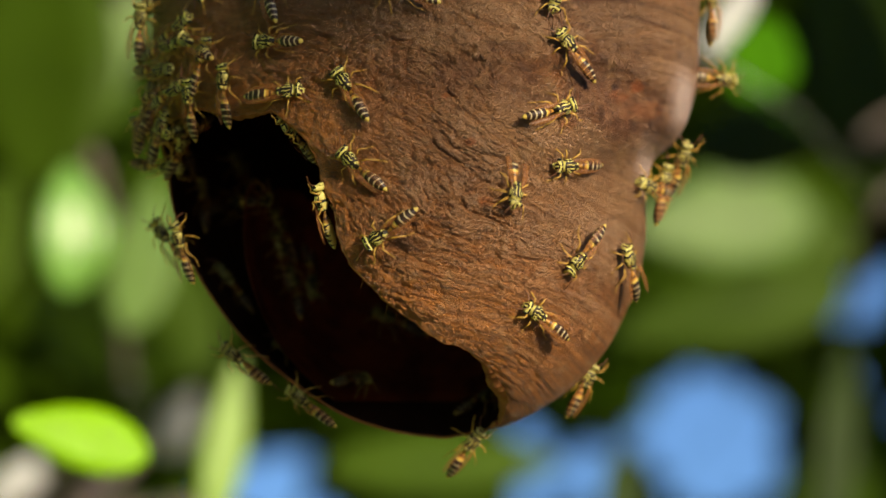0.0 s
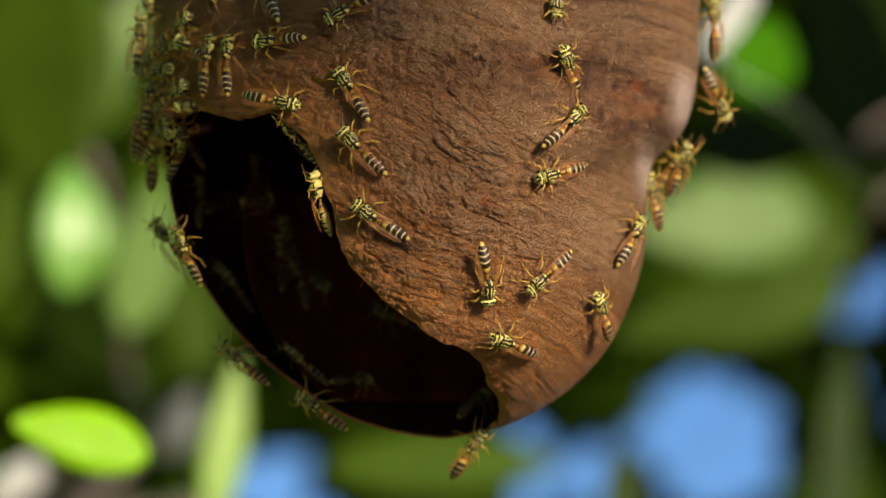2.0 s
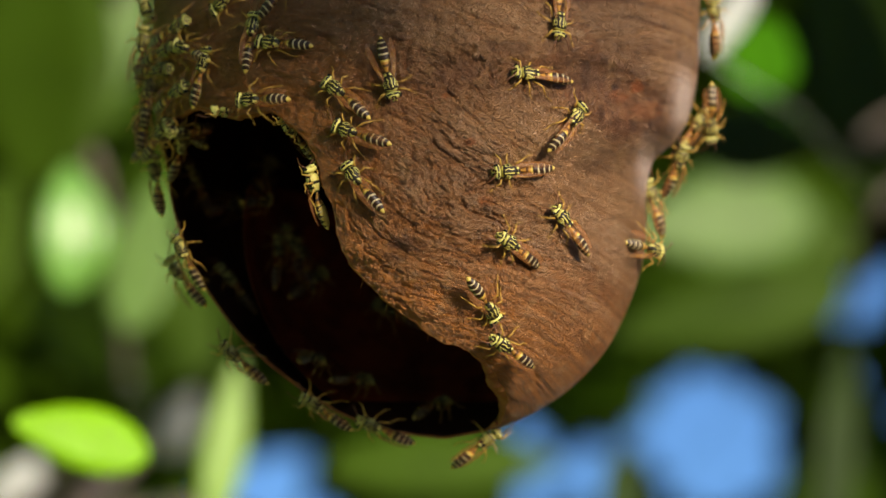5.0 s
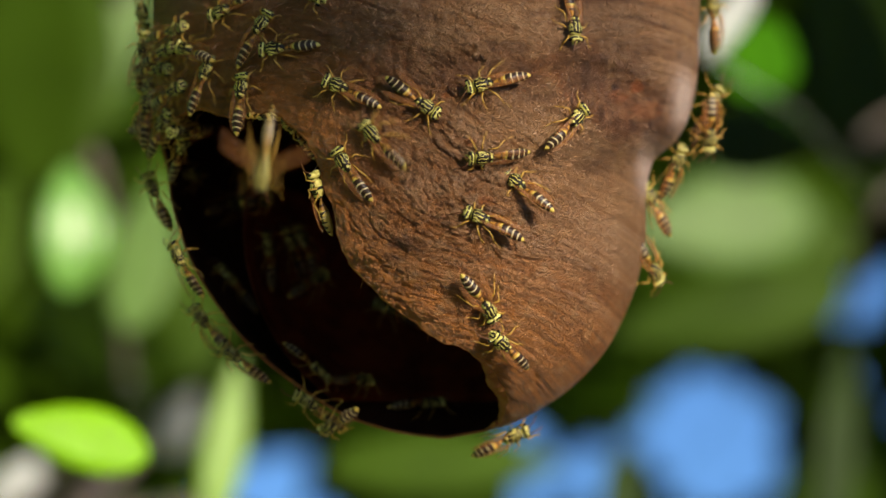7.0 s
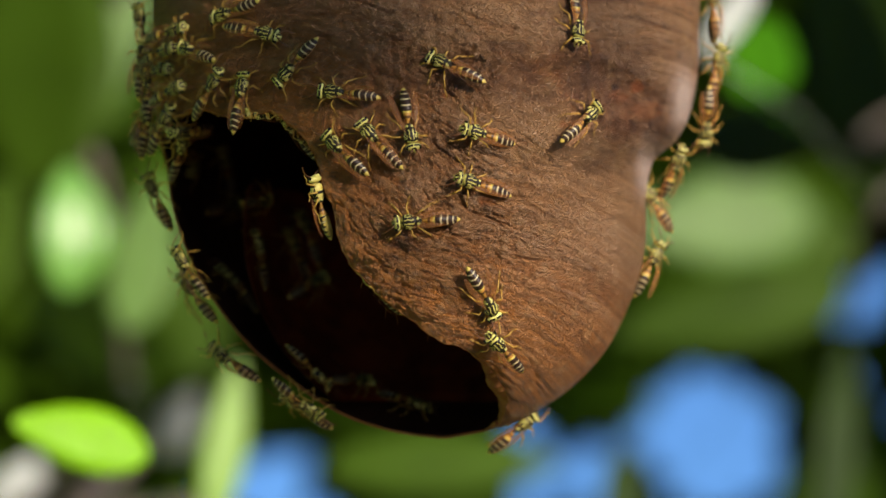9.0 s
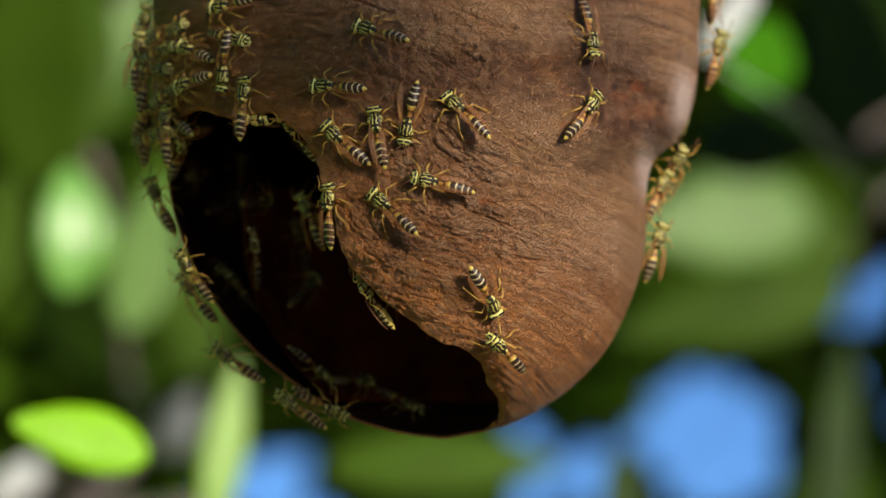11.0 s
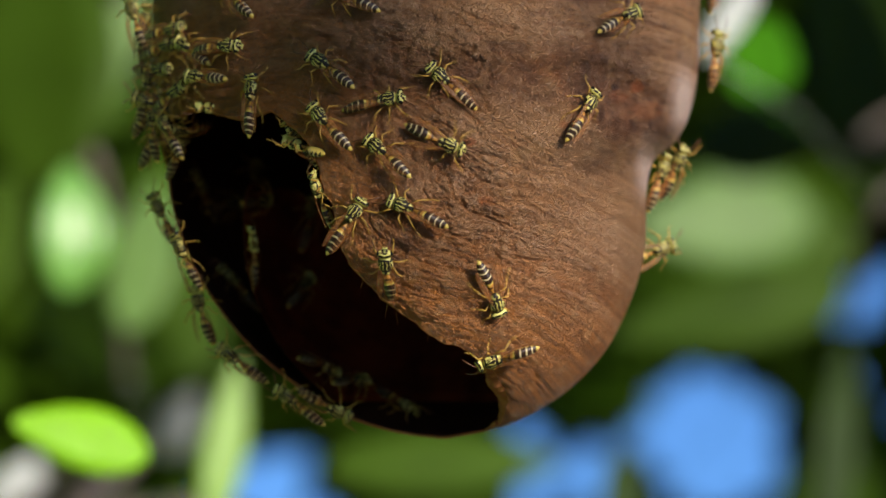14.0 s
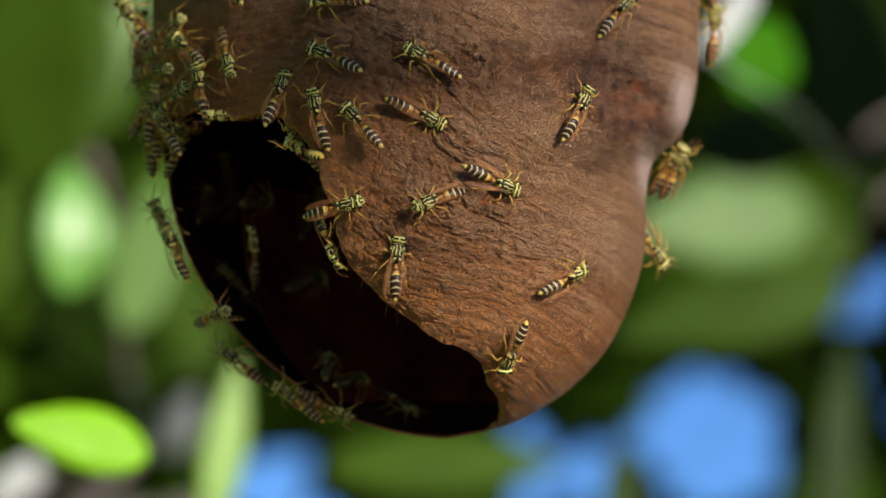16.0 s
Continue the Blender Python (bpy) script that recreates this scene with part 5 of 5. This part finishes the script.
    crawl(wasp("yellow wasp hanging under the torn lip"), [(0, -47.2, 18.6, 117, "in"), (11, -46.2, 23.5, 127, "in"), (12.2, -44.9, 27.5, 155, "cling"), (12.5, -44.0, 27.5, 151, "cling"), (13.5, -40.6, 24.0, 167, "cling"), (14.5, -38.7, 24.9, 152, "cling"), (15.2, -38.3, 23.9, 161, "cling"), (16, -37.2, 23.2, 161, "cling")], normal=(0.1, 0.45, -0.85), deep=2.5)
    crawl(wasp("striped wasp crowded above the opening of the nest"), [(0, -28.2, 27.1, 10), (1, -28.9, 26.9, 9), (2, -28.8, 25.7, -9), (2.5, -29.4, 27.3, -47), (3, -29.4, 28.2, -90), (4, -29.3, 27.4, -115), (4.8, -31.3, 26.3, -158), (5.7, -34.4, 25.8, 122), (6.5, -34.9, 26.8, 86), (8, -34.7, 25.8, 89), (9.2, -34.9, 26.8, 81), (11.5, -33.8, 25.8, 91), (12.5, -33.2, 27.7, 103), (13.5, -33.0, 27.4, 95), (14.5, -32.2, 25.8, 84), (15.2, -29.5, 27.2, 77), (16, -28.4, 26.9, 71)])
    crawl(wasp("wasp clinging to the torn edge"), [(0, -26.6, 20.0, 138, "cling"), (4, -26.4, 19.8, 138, "cling"), (8, -26.6, 20.8, 136, "cling"), (16, -25.5, 18.6, 125, "cling")], normal=(-0.6, 0.5, -0.5), deep=5.0)
    crawl(wasp("striped wasp crowded above the opening of the nest"), [(0, -30.4, 45.4, 100), (4, -30.0, 46.0, 101), (6.5, -23.8, 45.1, -32), (7, -23.1, 45.1, -29), (8, -28.3, 48.9, 126), (9.2, -29.0, 48.6, 131), (11.5, -30.2, 48.8, 122), (12.5, -31.4, 50.4, 122), (16, -33.4, 54.8, 115)])
    crawl(wasp("striped wasp crowded above the opening of the nest"), [(0, -39.4, 46.5, -137), (4, -36.8, 45.5, -134), (6.5, -37.3, 42.2, -153), (8, -36.5, 41.8, -157), (9.2, -36.8, 41.2, -166), (11.5, -37.2, 42.7, -175), (12.5, -37.0, 41.8, 163), (13.5, -36.1, 43.3, 144), (14.5, -36.8, 45.2, 116), (15.2, -37.5, 45.8, 95), (16, -37.1, 47.2, 113)])
    crawl(wasp("striped wasp on the edge of the nest against the leaves"), [(0, -53.8, 39.3, 85), (4, -53.6, 35.6, 81), (6.5, -53.3, 34.7, 81), (9.2, -53.5, 33.1, 82), (11.5, -54.3, 34.4, 82), (12.5, -54.5, 33.2, 87), (13.5, -54.1, 39.9, 96), (14.5, -55.3, 41.1, 113), (16, -55.1, 40.8, 120)])
    crawl(wasp("striped wasp on the edge of the nest against the leaves"), [(0, -49.4, 21.3, -16), (1, -49.5, 20.8, 31), (2, -50.0, 21.5, 83), (4, -51.3, 18.4, 69), (6.5, -50.7, 22.4, 29), (8, -48.5, 20.2, 1), (9.2, -49.6, 20.7, 36), (11.5, -49.0, 20.2, 25), (12.5, -49.2, 23.0, 127), (13.5, -50.0, 19.0, 45), (14.5, -51.7, 20.4, 93), (16, -51.5, 19.2, 96)])
    crawl(wasp("striped wasp on the edge of the nest against the leaves"), [(0, -49.9, 14.5, -5), (1, -50.2, 14.9, 94), (2, -50.9, 16.4, 82), (4, -50.7, 15.1, 88), (6.5, -50.8, 9.5, 110), (8, -51.1, 9.8, 113), (9.2, -50.9, 9.4, 113), (11.5, -50.4, 8.6, 114), (12.5, -50.4, 8.5, 113), (13.5, -49.8, 6.3, 113), (14.5, -50.0, 5.9, 118), (15.2, -50.3, 5.2, 119), (16, -49.7, 4.8, 117)])
    crawl(wasp("striped wasp on the edge of the nest against the leaves"), [(0, -52.9, 22.9, 78), (3, -53.3, 22.0, 75), (6.5, -52.5, 24.4, 87), (9.2, -52.7, 22.4, 84), (12.5, -51.8, 20.6, 87), (16, -51.3, 32.8, -104)])
    crawl(wasp("striped wasp on the edge of the nest against the leaves"), [(0, -49.0, 1.7, 126), (4, -49.0, 1.6, 125), (5.3, -45.7, -7.0, 123), (6.5, -42.3, -13.1, 125), (7, -41.9, -13.5, 126), (8, -44.1, -9.0, 121), (9.2, -44.5, -7.7, 122), (11.5, -44.4, -7.9, 122), (12.5, -44.4, -8.2, 122), (13.5, -43.6, -9.6, 117), (14.5, -42.5, -11.2, 79), (15.2, -41.6, -10.8, 45), (15.5, -40.9, -10.8, 39), (16, -38.8, -10.5, 19)])
    crawl(wasp("striped wasp on the edge of the nest against the leaves"), [(0, -44.4, 1.0, 108), (4, -43.4, -0.1, 118), (6.5, -44.1, -1.6, 120), (9.2, -43.3, -2.5, 125), (12.5, -42.7, -3.2, 124), (14, -43.9, -0.4, 117), (15.2, -45.2, 0.5, 114), (16, -45.6, 1.3, 113)])
    crawl(wasp("striped wasp on the edge of the nest against the leaves"), [(0, -36.0, -19.8, 141), (4, -36.3, -19.6, 138), (7, -36.2, -19.6, 142), (9, -38.1, -19.6, 144), (12.5, -36.9, -19.7, 144), (16, -36.6, -19.9, 141)])
    crawl(wasp("striped wasp on the edge of the nest against the leaves"), [(0, -24.2, -27.2, 145), (4, -21.5, -28.4, 149), (7, -22.7, -27.9, 148), (9, -25.1, -27.9, 148), (12.5, -26.2, -27.4, 146), (16, -26.5, -26.4, 145)])
    crawl(wasp("striped wasp on the edge of the nest against the leaves"), [(0, -16.5, -32.2, 147, "back"), (3, -14.8, -32.4, 134, "back"), (4, -11.1, -32.2, 161), (6.5, -14.7, -31.2, 153), (8, -25.1, -23.9, -29), (9, -23.5, -25.5, -35), (11.5, -20.4, -28.0, -25), (16, -20.0, -28.3, -26)])
    crawl(wasp("striped wasp on the edge of the nest against the leaves"), [(0, 4.3, -35.3, 51), (1.5, 4.7, -35.6, 54), (4, 5.0, -35.5, 40), (5.2, 7.1, -34.5, 34), (7, 11.2, -33.7, 23), (8.3, 12.3, -32.6, 34), (9, 13.2, -31.9, 36), (10.3, 13.1, -26.7, 18, "back"), (16, 10.0, -22.4, 56, "back")])
    crawl(wasp("striped wasp on the edge of the nest against the leaves"), [(0, 47.8, 42.7, 90), (1.5, 48.2, 40.1, 91), (9.2, 48.0, 43.2, 93), (11.5, 47.8, 46.9, 90), (16, 47.8, 48.4, 90)])
    crawl(wasp("striped wasp on the edge of the nest against the leaves"), [(0, 48.6, 30.1, -4), (1.5, 49.0, 26.9, -54), (3.5, 47.6, 25.0, -79), (6.5, 47.4, 21.1, -94), (8, 47.0, 20.9, -80), (9.2, 46.5, 22.7, -97), (11.5, 40.0, 24.4, -97, "back"), (16, 36.6, 28.2, -90, "back")])
    crawl(wasp("striped wasp on the edge of the nest against the leaves"), [(0, 39.1, 10.9, 78), (1.5, 39.8, 13.3, 71), (2, 40.6, 14.7, 50), (3.5, 42.1, 17.5, 47), (4, 42.9, 19.0, 48), (6.5, 47.0, 25.2, 57), (7, 47.2, 25.1, 60), (8, 47.8, 29.0, 70), (9.2, 48.5, 32.6, 77), (11.5, 48.5, 34.9, 74), (12.5, 48.3, 34.5, 78), (14.5, 48.3, 34.6, 82), (15.2, 48.3, 36.5, 82), (16, 48.1, 39.0, 82)])
    crawl(wasp("striped wasp on the edge of the nest against the leaves"), [(0, 42.2, 14.9, 72), (4, 42.0, 14.9, 70), (6.5, 41.1, 14.4, 69), (16, 41.5, 14.3, 67)])
    crawl(wasp("striped wasp on the edge of the nest against the leaves"), [(0, 35.0, 11.0, 157), (2, 37.2, 9.5, 101), (4, 37.2, 8.8, 101), (6.5, 37.3, 7.9, 114), (9.2, 37.3, 8.4, 120), (11.5, 38.5, 10.6, 54), (13.5, 38.5, 12.1, 68), (15.2, 39.5, 14.5, 61), (16, 40.2, 14.9, 57)])
    crawl(wasp("wasp clinging to the torn edge"), [(0, -27.6, -7.2, 104, "in"), (10, -24.2, 3.2, 113, "in"), (12, -23.2, 9.2, 162, "cling"), (14.5, -21.7, 9.0, 153, "cling"), (15.2, -20.2, 2.6, -36, "cling"), (16, -20.6, 0.4, -99, "cling")], normal=(-0.75, 0.1, -0.3), deep=2.0)
    crawl(wasp("dim striped wasp resting inside the nest"), [(0, -38.7, 7.4, 13, "in"), (8, -39.0, 7.1, 13, "in"), (16, -39.1, 7.5, 18, "in")])
    crawl(wasp("dim striped wasp resting inside the nest"), [(0, -33.7, 8.9, 5, "in"), (16, -33.7, 8.7, 6, "in")])
    crawl(wasp("dim striped wasp resting inside the nest"), [(0, -29.8, -1.4, 104, "in"), (4, -30.1, -1.4, 85, "in"), (9, -33.8, -0.9, 107, "in"), (12.5, -35.0, -0.4, 99, "in"), (16, -35.0, -0.4, 99, "in")])
    crawl(wasp("dim striped wasp resting inside the nest"), [(0, -24.3, -5.6, -80, "in"), (4, -24.0, -6.1, 37, "in"), (9, -23.8, -6.7, 30, "in"), (13, -26.2, -7.7, 66, "in"), (16, -24.3, -6.3, 16, "in")])
    crawl(wasp("dim striped wasp resting inside the nest"), [(0, -38.5, -6.8, 135, "in"), (16, -37.5, -6.8, 135, "in")])
    crawl(wasp("dim striped wasp resting inside the nest"), [(0, -27.0, -19.7, 150, "in"), (1.5, -26.8, -20.7, 153, "in"), (4, -24.2, -20.2, 66, "in"), (9, -24.0, -22.7, -37, "in"), (16, -21.2, -21.5, 63, "in")])
    crawl(wasp("dim striped wasp resting inside the nest"), [(0, -16.2, -24.5, 15, "in"), (9, -15.9, -24.6, 5, "in"), (16, -16.4, -24.7, 22, "in")])
    crawl(wasp("dim striped wasp resting inside the nest"), [(0, -43.7, 8.6, 95, "in"), (4, -44.6, 10.1, 84, "in"), (9, -45.1, 14.7, -117, "in"), (16, -43.2, 8.1, 68, "in")])
    crawl(wasp("dim striped wasp resting inside the nest"), [(0, 7.0, -27.9, 32, "in"), (2, 6.1, -28.4, 45, "in"), (4, 0.4, -29.4, 40, "in"), (9, -6.0, -28.5, -14, "in"), (16, -7.6, -28.8, -27, "in")])
    crawl(wasp("dim striped wasp resting inside the nest"), [(0, -36.6, 13.1, 112, "in"), (4, -31.2, 12.5, 63, "in"), (9, -39.5, 14.1, 101, "in"), (13, -33.5, 11.8, 72, "in"), (16, -39.0, 13.1, 101, "in")])
    crawl(wasp("dim striped wasp resting inside the nest"), [(0, -29.6, 3.0, 112, "in"), (4, -28.0, 0.5, 104, "in"), (9, -27.3, -0.5, 111, "in"), (16, -23.2, 7.5, 63, "in")])
    crawl(wasp("striped wasp crowded above the opening of the nest"), [(0, -51.0, 25.0, 56), (4, -50.5, 25.4, 61), (6.5, -50.1, 25.8, 56), (9, -50.5, 24.3, 58), (12.5, -51.5, 25.5, 56), (16, -50.7, 24.5, 54)])
    crawl(wasp("striped wasp crowded above the opening of the nest"), [(0, -51.7, 27.0, 85), (6.5, -52.1, 27.8, 83), (9, -52.2, 28.8, 90), (12.5, -53.1, 31.0, 78), (16, -51.4, 25.0, 83)])
    crawl(wasp("striped wasp crowded above the opening of the nest"), [(0, -50.5, 45.2, -74), (4, -50.3, 44.5, -74), (6.5, -51.4, 42.2, -83), (7.6, -50.5, 43.8, -101), (9.2, -51.2, 39.0, 86), (12.5, -50.5, 39.3, 82), (16, -51.4, 38.0, 83)])
    crawl(wasp("striped wasp crowded above the opening of the nest"), [(0, -48.1, 20.7, 77), (4, -48.3, 19.7, 53), (6.5, -48.0, 21.1, 69), (9, -47.6, 22.0, 68), (12.5, -46.7, 21.0, 112), (16, -47.2, 21.6, 121)])
    for rows in ([(0, -47.8, 35.4, 20), (6.5, -48.2, 34.6, 28), (12.5, -48.0, 35.2, 16), (16, -47.4, 35.8, 24)],
                 [(0, -46.6, 27.6, 34), (4, -46.2, 27.2, 40), (9, -46.8, 27.8, 28), (16, -46.0, 26.8, 44)],
                 [(0, -43.2, 36.0, 150), (4, -43.8, 35.2, 158), (9, -43.0, 34.8, 164), (16, -44.0, 35.6, 140)]):
        crawl(wasp("striped wasp in the crowd on the shaded flank of the nest"), rows)
    for rows in ([(0, -45.4, 20.6, 160, "cling"), (8, -45.0, 20.2, 152, "cling"), (16, -45.6, 20.9, 158, "cling")],
                 [(0, -46.4, 17.4, 96, "cling"), (8, -46.2, 16.9, 104, "cling"), (16, -46.5, 17.8, 98, "cling")]):
        crawl(wasp("dim wasp clinging inside the torn edge"), rows, normal=(0.55, -0.45, -0.5), deep=5.0)
    # the added twig tilts slowly, so that its shade drifts down the nest
    sink = Matrix.Translation(SHADE.location)
    dip = [(0.0, -1.0), (4.0, -0.8), (8.0, 0.1), (13.0, 0.5), (16.0, 0.5)]
    walk(SHADE, [(t, sink @ Matrix.Rotation(radians(a), 4, (0.64, 0.77, 0))) for t, a in dip])
    fly(wasp("striped wasp flying down into the nest on blurred wings"))


motions()
